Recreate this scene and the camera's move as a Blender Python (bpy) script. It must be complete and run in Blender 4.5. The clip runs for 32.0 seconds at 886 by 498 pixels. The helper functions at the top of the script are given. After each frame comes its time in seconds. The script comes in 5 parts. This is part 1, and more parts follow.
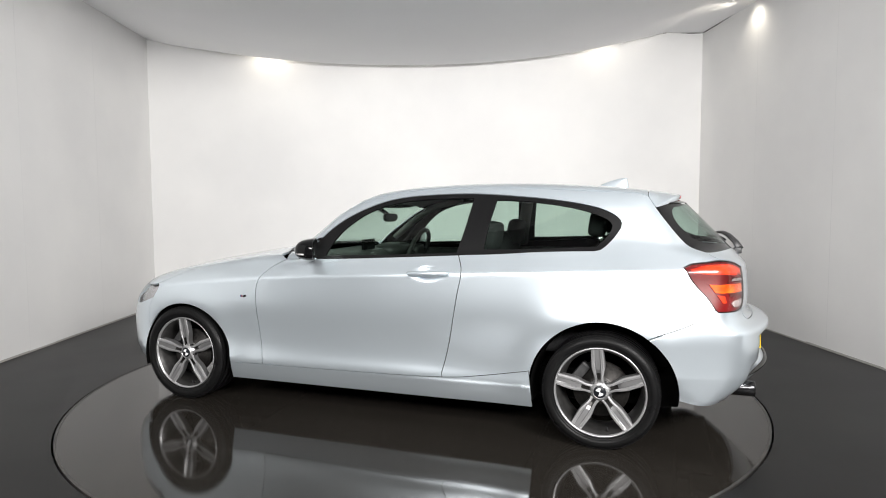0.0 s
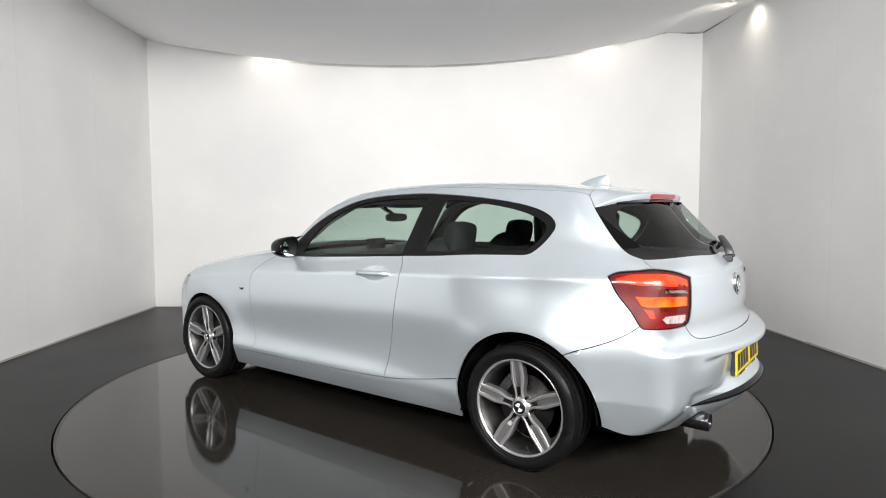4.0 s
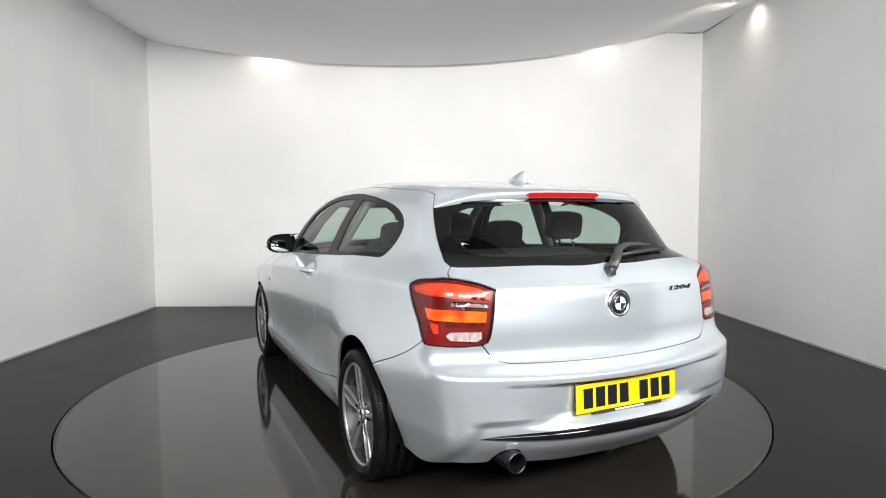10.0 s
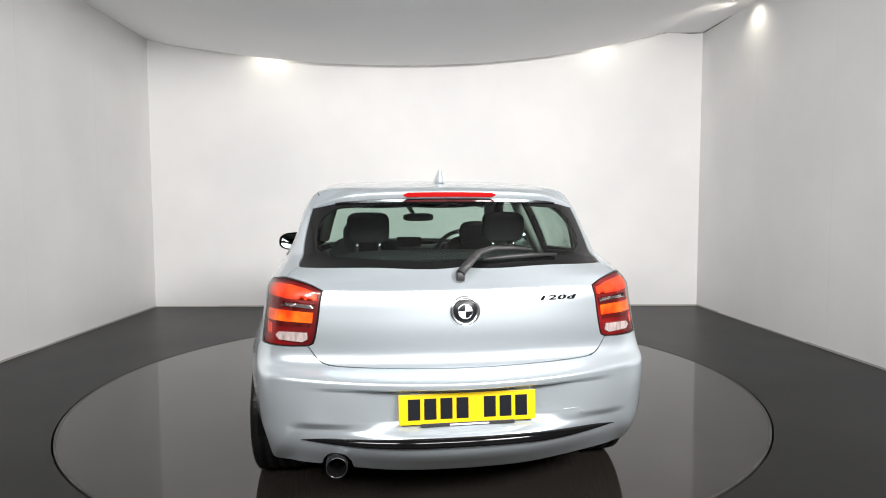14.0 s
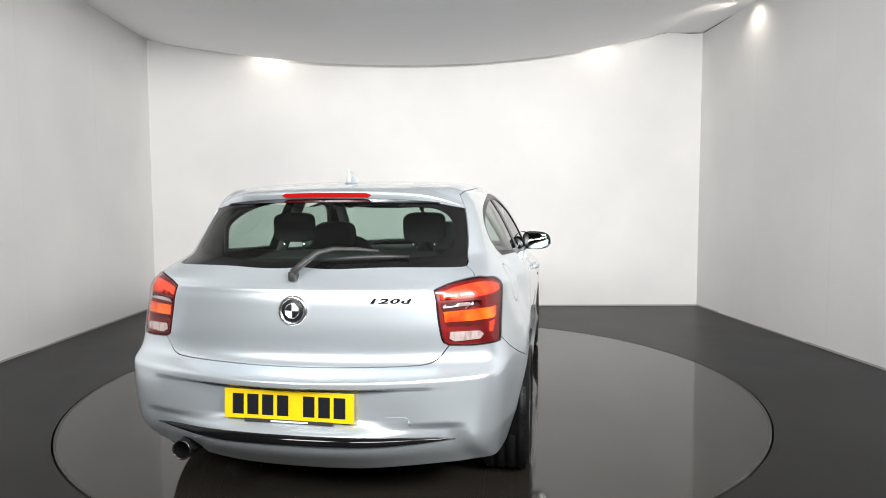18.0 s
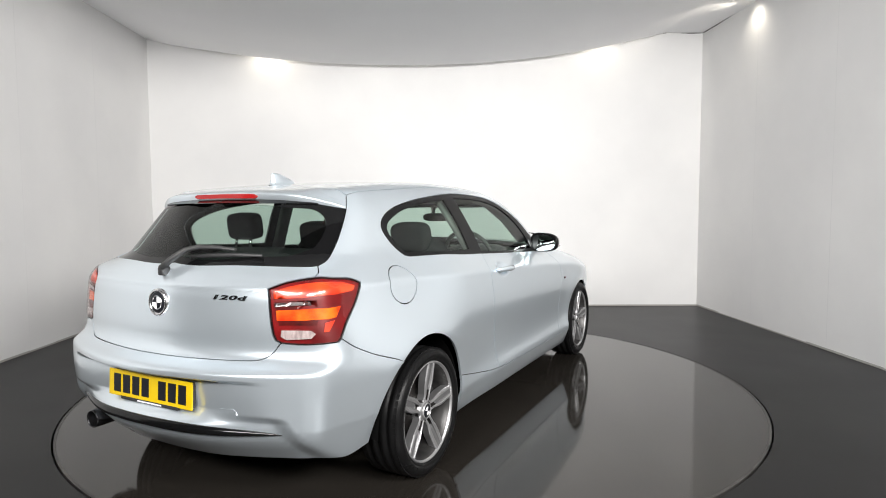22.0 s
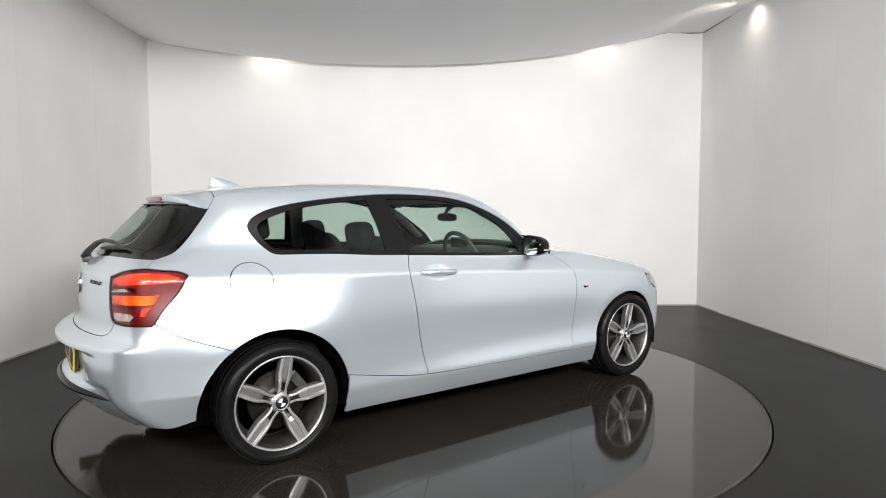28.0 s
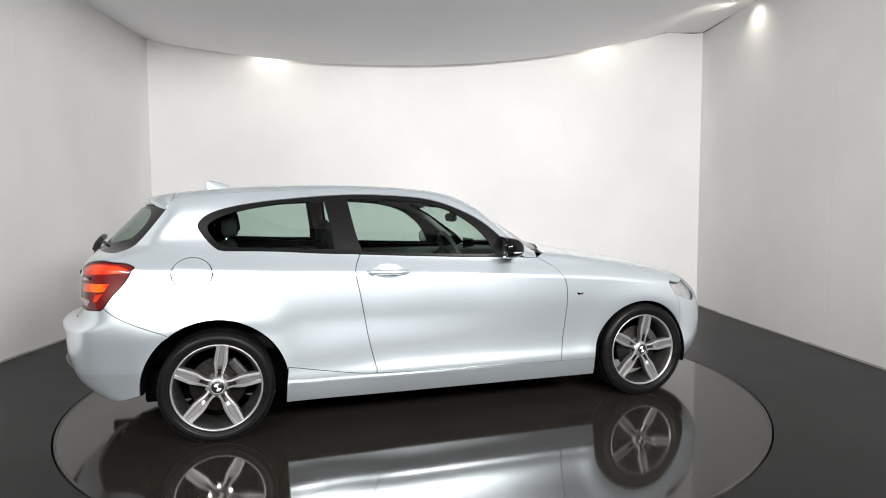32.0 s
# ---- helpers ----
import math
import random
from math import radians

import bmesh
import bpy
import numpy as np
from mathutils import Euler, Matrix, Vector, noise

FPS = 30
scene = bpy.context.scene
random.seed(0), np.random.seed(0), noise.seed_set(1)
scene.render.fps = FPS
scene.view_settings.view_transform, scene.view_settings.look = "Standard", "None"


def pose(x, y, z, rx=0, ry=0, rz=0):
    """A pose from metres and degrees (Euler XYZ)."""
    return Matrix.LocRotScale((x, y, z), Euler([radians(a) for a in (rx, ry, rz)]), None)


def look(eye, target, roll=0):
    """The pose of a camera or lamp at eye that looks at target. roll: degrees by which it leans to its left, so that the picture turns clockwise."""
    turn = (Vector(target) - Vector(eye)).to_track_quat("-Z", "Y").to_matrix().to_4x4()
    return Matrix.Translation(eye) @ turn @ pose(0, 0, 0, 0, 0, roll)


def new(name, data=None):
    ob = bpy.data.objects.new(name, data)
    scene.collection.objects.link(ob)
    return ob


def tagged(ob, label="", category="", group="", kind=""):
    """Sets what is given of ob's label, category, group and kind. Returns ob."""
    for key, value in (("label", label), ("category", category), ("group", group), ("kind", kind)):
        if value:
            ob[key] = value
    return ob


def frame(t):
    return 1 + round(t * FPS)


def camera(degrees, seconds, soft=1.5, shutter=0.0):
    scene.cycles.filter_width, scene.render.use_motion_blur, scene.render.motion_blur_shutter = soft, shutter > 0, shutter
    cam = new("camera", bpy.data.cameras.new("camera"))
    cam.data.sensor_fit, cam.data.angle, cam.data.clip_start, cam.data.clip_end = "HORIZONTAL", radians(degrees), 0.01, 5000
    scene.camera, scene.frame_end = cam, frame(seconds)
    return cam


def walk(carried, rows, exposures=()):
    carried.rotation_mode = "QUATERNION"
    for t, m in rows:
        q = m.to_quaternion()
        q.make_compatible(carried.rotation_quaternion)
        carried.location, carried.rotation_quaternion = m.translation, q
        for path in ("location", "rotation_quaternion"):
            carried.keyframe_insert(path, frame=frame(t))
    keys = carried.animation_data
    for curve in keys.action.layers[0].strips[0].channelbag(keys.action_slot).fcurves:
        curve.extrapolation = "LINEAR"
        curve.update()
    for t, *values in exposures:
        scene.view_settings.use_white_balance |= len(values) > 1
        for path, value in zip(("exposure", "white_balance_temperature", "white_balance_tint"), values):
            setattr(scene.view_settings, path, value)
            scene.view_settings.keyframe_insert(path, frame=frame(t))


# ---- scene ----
# ------------------------------------------------------------------ camera
cam = camera(71.95, 32.0, soft=1.0)
EYE = (0.0, -4.4452, 1.2720)
YAW, PITCH = -0.038616, -0.067696
AHEAD = (-math.sin(YAW) * math.cos(PITCH), math.cos(YAW) * math.cos(PITCH), math.sin(PITCH))
STAND = look(EYE, [e + 5 * a for e, a in zip(EYE, AHEAD)], -0.231)
walk(cam, [(0, STAND), (32.0, STAND)], exposures=[(0, 0.11), (7.0, 0.14), (12.0, 0.06), (17.0, 0.06), (21.0, 0.16), (25.0, 0.17), (28.5, 0.06), (32.0, 0.05)])

# ------------------------------------------------------------------ light
world = bpy.data.worlds.new("world")
scene.world = world
world.use_nodes = True
sky = world.node_tree.nodes.new("ShaderNodeTexSky")
sky.sky_type, sky.sun_disc = "NISHITA", False
sky.sun_elevation, sky.sun_rotation = radians(40), radians(200)
world.node_tree.nodes["Background"].inputs[1].default_value = 0.1
world.node_tree.links.new(sky.outputs[0], world.node_tree.nodes["Background"].inputs[0])


def area_lamp(name, place, target, width, height, watts, colour, spread=180):
    lamp = bpy.data.lights.new(name, "AREA")
    lamp.shape, lamp.size, lamp.size_y, lamp.energy, lamp.color = "RECTANGLE", width, height, watts, colour
    lamp.spread = radians(spread)
    ob = new(name, lamp)
    ob.matrix_world = look(place, target)
    return ob


def spot_lamp(name, place, target, watts, colour, cone=70, soft=0.03, blend=0.8):
    lamp = bpy.data.lights.new(name, "SPOT")
    lamp.energy, lamp.color, lamp.spot_size, lamp.spot_blend, lamp.shadow_soft_size = watts, colour, radians(cone), blend, soft
    ob = new(name, lamp)
    ob.matrix_world = look(place, target)
    return ob


# studio softboxes hung high behind the camera
SOFT = (1.0, 0.98, 0.962)
area_lamp("softbox_a", (-2.3, -5.6, 2.95), (-0.6, 0.5, 0.9), 1.7, 0.75, 124, SOFT, 140)
area_lamp("softbox_b", (2.7, -5.4, 2.95), (0.4, 0.5, 0.9), 1.7, 0.75, 168, SOFT, 112)
area_lamp("softbox_c", (0.6, -6.6, 2.95), (0.0, 1.5, 1.2), 2.4, 0.75, 128, SOFT, 130)
# lamps in the slot between the ceiling and the walls
WARM = (1.0, 0.92, 0.78)
spot_lamp("slot_lamp_back_a", (-1.85, 3.33, 3.42), (-1.85, 3.46, 2.6), 17, WARM, 135, 0.08, 1.0)
spot_lamp("slot_lamp_back_b", (2.25, 3.14, 3.52), (2.25, 3.28, 2.6), 8, WARM, 110, 0.06, 1.0)
spot_lamp("slot_lamp_side", (3.46, 1.98, 3.43), (3.60, 2.00, 2.95), 12, WARM, 120, 0.07, 1.0)
spot_lamp("slot_lamp_graze", (3.50, 2.02, 3.352), (2.95, 2.50, 3.41), 10, WARM, 60, 0.02, 1.0)
strip = area_lamp("slot_strip_back", (0, 0, 0), (0, 0, -1), 4.6, 0.10, 15, (1.0, 0.965, 0.91))
strip.matrix_world = pose(0.50, 3.29, 3.70, -1, 0, -2.62)
# ------------------------------------------------------------------ materials
def material(name, colour, rough=0.5, metal=0.0, coat=0.0, spec=0.5, ior=1.5):
    m = bpy.data.materials.new(name)
    m.use_nodes = True
    b = m.node_tree.nodes["Principled BSDF"]
    b.inputs["Base Color"].default_value = (*colour, 1)
    b.inputs["Roughness"].default_value = rough
    b.inputs["Metallic"].default_value = metal
    b.inputs["Coat Weight"].default_value = coat
    b.inputs["Coat Roughness"].default_value = 0.03
    b.inputs["Specular IOR Level"].default_value = spec
    b.inputs["IOR"].default_value = ior
    return m


def varied(m, socket, low, high, scale, detail=4.0, stretch=(1, 1, 1), obj=True):
    """Noise between two values or colours on one input of the surface."""
    n, l = m.node_tree.nodes, m.node_tree.links
    b = n["Principled BSDF"]
    co = n.new("ShaderNodeTexCoord")
    mp = n.new("ShaderNodeMapping")
    mp.inputs["Scale"].default_value = stretch
    tx = n.new("ShaderNodeTexNoise")
    tx.inputs["Scale"].default_value, tx.inputs["Detail"].default_value = scale, detail
    rp = n.new("ShaderNodeValToRGB")
    as_colour = lambda v: (*v, 1) if isinstance(v, tuple) else (v, v, v, 1)
    rp.color_ramp.elements[0].color, rp.color_ramp.elements[1].color = as_colour(low), as_colour(high)
    rp.color_ramp.elements[0].position, rp.color_ramp.elements[1].position = 0.3, 0.7
    l.new(co.outputs["Object" if obj else "Generated"], mp.inputs[0])
    l.new(mp.outputs[0], tx.inputs["Vector"])
    l.new(tx.outputs["Fac"], rp.inputs[0])
    l.new(rp.outputs[0], b.inputs[socket])
    return m


def bumped(m, scale, strength, distance=0.002, detail=3.0, stretch=(1, 1, 1)):
    n, l = m.node_tree.nodes, m.node_tree.links
    co = n.new("ShaderNodeTexCoord")
    mp = n.new("ShaderNodeMapping")
    mp.inputs["Scale"].default_value = stretch
    tx = n.new("ShaderNodeTexNoise")
    tx.inputs["Scale"].default_value, tx.inputs["Detail"].default_value = scale, detail
    bp = n.new("ShaderNodeBump")
    bp.inputs["Strength"].default_value, bp.inputs["Distance"].default_value = strength, distance
    l.new(co.outputs["Object"], mp.inputs[0])
    l.new(mp.outputs[0], tx.inputs["Vector"])
    l.new(tx.outputs["Fac"], bp.inputs["Height"])
    l.new(bp.outputs[0], n["Principled BSDF"].inputs["Normal"])
    return m


def glass(name, tint, gloss=0.055):
    """A thin pane: clear tinted body under a reflecting face."""
    m = bpy.data.materials.new(name)
    m.use_nodes = True
    n, l = m.node_tree.nodes, m.node_tree.links
    n.remove(n["Principled BSDF"])
    tr, gl, lw, mx = n.new("ShaderNodeBsdfTransparent"), n.new("ShaderNodeBsdfGlossy"), n.new("ShaderNodeLayerWeight"), n.new("ShaderNodeMixShader")
    rise, scale = n.new("ShaderNodeMath"), n.new("ShaderNodeMath")
    rise.operation, scale.operation = "POWER", "MULTIPLY_ADD"
    rise.inputs[1].default_value = 5.0
    scale.inputs[1].default_value, scale.inputs[2].default_value = 0.92, gloss
    tr.inputs[0].default_value = (*tint, 1)
    gl.inputs["Roughness"].default_value = 0.01
    lw.inputs[0].default_value = 0.5
    l.new(lw.outputs["Facing"], rise.inputs[0]), l.new(rise.outputs[0], scale.inputs[0]), l.new(scale.outputs[0], mx.inputs[0])
    l.new(tr.outputs[0], mx.inputs[1]), l.new(gl.outputs[0], mx.inputs[2])
    l.new(mx.outputs[0], n["Material Output"].inputs[0])
    return m


WALL = varied(bumped(material("wall_paint", (0.80, 0.80, 0.80), 0.55), 60, 0.15), "Base Color", (0.68, 0.678, 0.677), (0.76, 0.756, 0.748), 0.9, 6.0)
CEILING = varied(material("ceiling_cloth", (0.72, 0.72, 0.74), 0.7), "Base Color", (0.86, 0.86, 0.872), (0.90, 0.90, 0.905), 0.6)
FLOOR = varied(varied(material("floor_paint", (0.045, 0.046, 0.05), 0.35, 0, 0, 0.18), "Base Color", (0.0056, 0.0054, 0.0054), (0.0070, 0.0068, 0.0068), 1.1), "Roughness", 0.36, 0.40, 1.2)
DISC = varied(varied(material("turntable_paint", (0.05, 0.047, 0.042), 0.14, 0, 0, 0.50, 1.5), "Base Color", (0.0155, 0.0136, 0.0116), (0.0190, 0.0168, 0.0144), 1.4), "Roughness", 0.060, 0.085, 3.0)
BLACK = material("black_gap", (0.004, 0.004, 0.004), 0.9, 0, 0, 0.0)
SEAM = material("wall_joint", (0.69, 0.688, 0.685), 0.6)
DIRT = material("skirting_grime", (0.34, 0.33, 0.31), 0.8)
LAMP_GLOW = bpy.data.materials.new("lamp_glow")
LAMP_GLOW.use_nodes = True
LAMP_GLOW.node_tree.nodes["Principled BSDF"].inputs["Emission Color"].default_value = (1, 0.93, 0.8, 1)
LAMP_GLOW.node_tree.nodes["Principled BSDF"].inputs["Emission Strength"].default_value = 8
DARK_WALL = varied(material("dark_wall_paint", (0.05, 0.05, 0.055), 0.7), "Base Color", (0.04, 0.04, 0.045), (0.06, 0.06, 0.065), 1.0)
PAINT = varied(material("silver_paint", (0.785, 0.866, 0.925), 0.29, 0.80, 1.0), "Roughness", 0.275, 0.305, 1.5, 1.0)
EDGE_STEEL = varied(material("edge_steel", (0.03, 0.029, 0.027), 0.4), "Base Color", (0.012, 0.012, 0.012), (0.05, 0.046, 0.042), 5)
GLOSS_BLACK = material("gloss_black_trim", (0.004, 0.004, 0.0043), 0.10, 0, 0.0, 0.28)
SATIN_TRIM = material("satin_black_trim", (0.006, 0.006, 0.0063), 0.32, 0, 0.0, 0.18)
GLASS_EDGE = material("black_glass_edge", (0.004, 0.004, 0.0043), 0.05, 0, 0.0, 0.5)
SATIN_BLACK = bumped(material("satin_black_plastic", (0.022, 0.022, 0.023), 0.5), 900, 0.2, 0.0005)
RUBBER = varied(bumped(material("tyre_rubber", (0.006, 0.006, 0.0062), 0.4, 0, 0, 0.12), 160, 0.5, 0.0014), "Roughness", 0.26, 0.5, 14)
ALLOY = varied(material("wheel_alloy", (0.44, 0.44, 0.445), 0.4, 0.8, 0.3), "Roughness", 0.34, 0.42, 40)
# wheel alloy with the shade inside the rim put into its darker colour
SHADED_BARREL = varied(material("shaded_rim_barrel", (0.22, 0.22, 0.222), 0.45, 0.8, 0.0), "Base Color", (0.055, 0.054, 0.053), (0.10, 0.098, 0.096), 18)
ALLOY_DARK = material("groove_alloy", (0.26, 0.26, 0.263), 0.42, 0.8)
IRON = varied(material("brake_iron", (0.08, 0.075, 0.07), 0.45, 0.7), "Base Color", (0.016, 0.015, 0.014), (0.045, 0.042, 0.040), 60)
CHROME = material("chrome", (0.80, 0.80, 0.81), 0.06, 1.0)
DARK_CHROME = material("dark_chrome", (0.05, 0.05, 0.053), 0.25, 0.9, 0.3)
FADED = varied(material("faded_black_plastic", (0.07, 0.07, 0.072), 0.5), "Base Color", (0.018, 0.018, 0.019), (0.045, 0.045, 0.045), 40)
BRAKE_RED = material("brake_lamp_red", (0.30, 0.006, 0.006), 0.15, 0, 0.6)
MIRROR_GLASS = material("mirror_glass", (0.62, 0.68, 0.68), 0.03, 1.0)
CLOTH = bumped(varied(material("seat_cloth", (0.022, 0.022, 0.024), 0.9, 0, 0, 0.12), "Base Color", (0.020, 0.020, 0.021), (0.033, 0.033, 0.034), 80), 600, 0.3, 0.001)
TRIM = bumped(material("cabin_plastic", (0.045, 0.045, 0.045), 0.5, 0, 0, 0.4), 500, 0.2, 0.0006)
LINING = bumped(material("roof_lining", (0.40, 0.40, 0.385), 0.9), 700, 0.2, 0.0005)
WINDOW = glass("window_glass", (0.68, 0.79, 0.73), 0.065)
REAR_PANE = glass("rear_window_glass", (0.62, 0.73, 0.675), 0.065)
LAMP_LENS = glass("red_lamp_lens", (0.99, 0.92, 0.91), 0.045)
CLEAR_LENS = glass("clear_lamp_lens", (0.93, 0.95, 0.96))
LAMP_RED = varied(material("lamp_red", (0.5, 0.02, 0.012), 0.3, 0.0, 0.0), "Base Color", (0.34, 0.008, 0.007), (0.78, 0.075, 0.016), 14)
LAMP_DEEP = varied(material("lamp_deep_red", (0.24, 0.01, 0.01), 0.35), "Base Color", (0.075, 0.002, 0.003), (0.16, 0.005, 0.006), 9)
LAMP_DARK = varied(material("lamp_dark_red", (0.05, 0.004, 0.004), 0.3), "Base Color", (0.022, 0.002, 0.002), (0.10, 0.006, 0.005), 30)
SATIN_CHROME = material("satin_chrome", (0.82, 0.83, 0.84), 0.24, 1.0)
LAMP_ORANGE = varied(material("lamp_orange", (1.0, 0.20, 0.03), 0.25, 0.0, 0.5), "Base Color", (0.55, 0.03, 0.006), (1.0, 0.20, 0.015), 13)
LAMP_WHITE = varied(material("lamp_white", (0.5, 0.48, 0.47), 0.2, 0.4, 0.6), "Base Color", (0.38, 0.35, 0.35), (0.72, 0.69, 0.68), 70, stretch=(1, 1, 0.3))
PLATE_YELLOW = varied(material("plate_yellow", (0.62, 0.42, 0.002), 0.4, 0, 0.1), "Base Color", (0.60, 0.405, 0.002), (0.64, 0.44, 0.003), 12)
BADGE_WHITE = material("badge_white", (0.8, 0.8, 0.82), 0.2, 0, 1.0)
BADGE_BLUE = material("badge_dark", (0.008, 0.009, 0.012), 0.35, 0, 0.0, 0.3)
BLUE = material("stripe_blue", (0.03, 0.07, 0.2), 0.3)
RED = material("stripe_red", (0.20, 0.02, 0.02), 0.3)
# ------------------------------------------------------------------ helpers for meshes
def part(name, bm, mats, parent=None, label="", smooth=False):
    me = bpy.data.meshes.new(name)
    bm.normal_update()
    bm.to_mesh(me)
    bm.free()
    for m in mats if isinstance(mats, (list, tuple)) else [mats]:
        me.materials.append(m)
    if smooth:
        me.shade_smooth()
    ob = new(name, me)
    if parent:
        ob.parent = parent
    if label:
        tagged(ob, label)
    return ob


def prism(points, low, high, bm=None):
    """An upright block over a plan outline (counter-clockwise)."""
    bm = bm or bmesh.new()
    a = [bm.verts.new((x, y, low)) for x, y in points]
    b = [bm.verts.new((x, y, high)) for x, y in points]
    bm.faces.new(a[::-1]), bm.faces.new(b)
    for i in range(len(a)):
        j = (i + 1) % len(a)
        bm.faces.new((a[i], a[j], b[j], b[i]))
    return bm


def box(bm, cx, cy, cz, sx, sy, sz, bevel=0.0, m=None):
    """A block of the given size at a place, with rounded edges."""
    made = bmesh.ops.create_cube(bm, size=1.0, matrix=Matrix.Translation((cx, cy, cz)) @ Matrix.Diagonal((sx, sy, sz, 1)))
    vs = made["verts"]
    if bevel:
        es = list({e for v in vs for e in v.link_edges})
        r = bmesh.ops.bevel(bm, geom=es, offset=bevel, segments=2, affect="EDGES", profile=0.6)
        vs = list({v for f in r["faces"] for v in f.verts} | {v for v in vs if v.is_valid})
    if m:
        bmesh.ops.transform(bm, matrix=m, verts=vs)
    return bm


# ------------------------------------------------------------------ room
BL, BR = (-3.42, 3.54), (3.56, 3.22)          # back corners
FL, FR = (-3.55, -2.4), (3.63, -2.4)          # front ends of the bay
TOP = 3.44
RING = 2.2918


def wall_between(name, a, b, label, height=TOP + 0.35, mat=WALL):
    """A straight wall 12 cm thick whose inner face runs from a to b; the room lies to its left."""
    ax, ay = a
    bx, by = b
    d = Vector((bx - ax, by - ay)).normalized()
    n = Vector((d.y, -d.x)) * 0.12
    bm = prism([(ax, ay), (ax + n.x, ay + n.y), (bx + n.x, by + n.y), (bx, by)], -0.02, height)
    bmesh.ops.recalc_face_normals(bm, faces=bm.faces)
    return tagged(part(name, bm, mat), label, "wall", kind="structure")


wall_n = wall_between("wall_north", BR, BL, "plain white painted flat studio back wall")
wall_w = wall_between("wall_west", BL, FL, "plain white painted studio side wall")
wall_e = wall_between("wall_east", FR, BR, "plain white painted studio side wall with faint joints")
# the dim hall in front of the bay, behind the camera
HALL = ((-6.5, -9.5), (6.5, -9.5), (6.5, -2.4), (-6.5, -2.4))
wall_between("wall_south", HALL[0], HALL[1], "dark grey painted hall wall", 4.6, mat=DARK_WALL)
wall_between("wall_hall_east", HALL[1], HALL[2], "dark grey painted hall wall", 4.6, mat=DARK_WALL)
wall_between("wall_hall_west", HALL[3], HALL[0], "dark grey painted hall wall", 4.6, mat=DARK_WALL)
bm = prism([(-6.5, -2.4), (FL[0] - 0.12, -2.4), (FL[0] - 0.12, -2.28), (-6.5, -2.28)], -0.02, 4.6)
prism([(FR[0] + 0.12, -2.4), (6.5, -2.4), (6.5, -2.28), (FR[0] + 0.12, -2.28)], -0.02, 4.6, bm)
prism([(FL[0] - 0.12, -2.4), (FR[0] + 0.12, -2.4), (FR[0] + 0.12, -2.28), (FL[0] - 0.12, -2.28)], TOP + 0.04, 4.6, bm)
tagged(part("wall_front", bm, DARK_WALL), "dark grey wall round the mouth of the bay", "wall", kind="structure")
bm = prism([(-6.6, -9.6), (6.6, -9.6), (6.6, -2.28), (-6.6, -2.28)], 4.6, 4.72)
tagged(part("ceiling_hall", bm, DARK_WALL), "dark grey hall ceiling", "ceiling", kind="structure")
# upper ceiling above the stretched one
bm = prism([(-3.8, -2.28), (3.8, -2.28), (3.8, 3.7), (-3.8, 3.7)], TOP + 0.36, TOP + 0.48)
tagged(part("ceiling_upper", bm, WALL), "white upper ceiling slab above the stretched cloth", "ceiling", kind="structure")


def ceiling_height(x):
    """The stretched ceiling hangs lowest in the middle of the room."""
    q = min(1.0, abs((x + 0.1) / (3.45 if x < -0.1 else 3.2)))
    return 3.03 + 0.41 * (0.82 * q * q + 0.18 * q ** 4)


def slot(u):
    """The gap that the ceiling leaves in front of the back wall closes towards the corners."""
    q = abs(2 * u - 1)
    return 0.15 if q < 0.75 else 0.004 + 0.146 * max(0.0, (0.92 - q) / 0.17)


bm = bmesh.new()
rows = []
NX, NY = 60, 3
for j in range(NY + 1):
    row = []
    for i in range(NX + 1):
        u = i / NX
        back = Vector((BL[0] + (BR[0] - BL[0]) * u, BL[1] + (BR[1] - BL[1]) * u - slot(u)))
        front = Vector((FL[0] + (FR[0] - FL[0]) * u, FL[1]))
        p = front.lerp(back, j / NY)
        row.append(bm.verts.new((p.x, p.y, ceiling_height(p.x))))
    rows.append(row)
for j in range(NY):
    for i in range(NX):
        bm.faces.new((rows[j][i], rows[j + 1][i], rows[j + 1][i + 1], rows[j][i + 1]))
ext = bmesh.ops.extrude_face_region(bm, geom=list(bm.faces))
bmesh.ops.translate(bm, verts=[v for v in ext["geom"] if isinstance(v, bmesh.types.BMVert)], vec=(0, 0, 0.03))
bmesh.ops.recalc_face_normals(bm, faces=bm.faces)
ceiling = part("ceiling", bm, CEILING, smooth=True)
ceiling.data.set_sharp_from_angle(angle=radians(40))
tagged(ceiling, "pale grey stretched ceiling hanging low in the middle", "ceiling", kind="structure")

# joints and grime on the walls, as parts of them
def along(a, b, u):
    return Vector((a[0] + (b[0] - a[0]) * u, a[1] + (b[1] - a[1]) * u))


def wall_strip(name, owner, a, b, u0, u1, low, high, mat, proud):
    """A thin strip on the face of a wall that runs from a to b."""
    p, q = along(a, b, u0), along(a, b, u1)
    d = (Vector(b) - Vector(a)).normalized()
    n = Vector((-d.y, d.x)) * proud
    bm = prism([(p.x, p.y), (q.x, q.y), (q.x + n.x, q.y + n.y), (p.x + n.x, p.y + n.y)], low, high)
    bmesh.ops.recalc_face_normals(bm, faces=bm.faces)
    return part(name, bm, mat, owner)


def joint(owner, a, b, metres, low, high, width=0.006):
    u = metres / (Vector(b) - Vector(a)).length
    w = width / (Vector(b) - Vector(a)).length
    wall_strip("panel_joint", owner, a, b, u, u + w, low, high, SEAM, 0.0005)


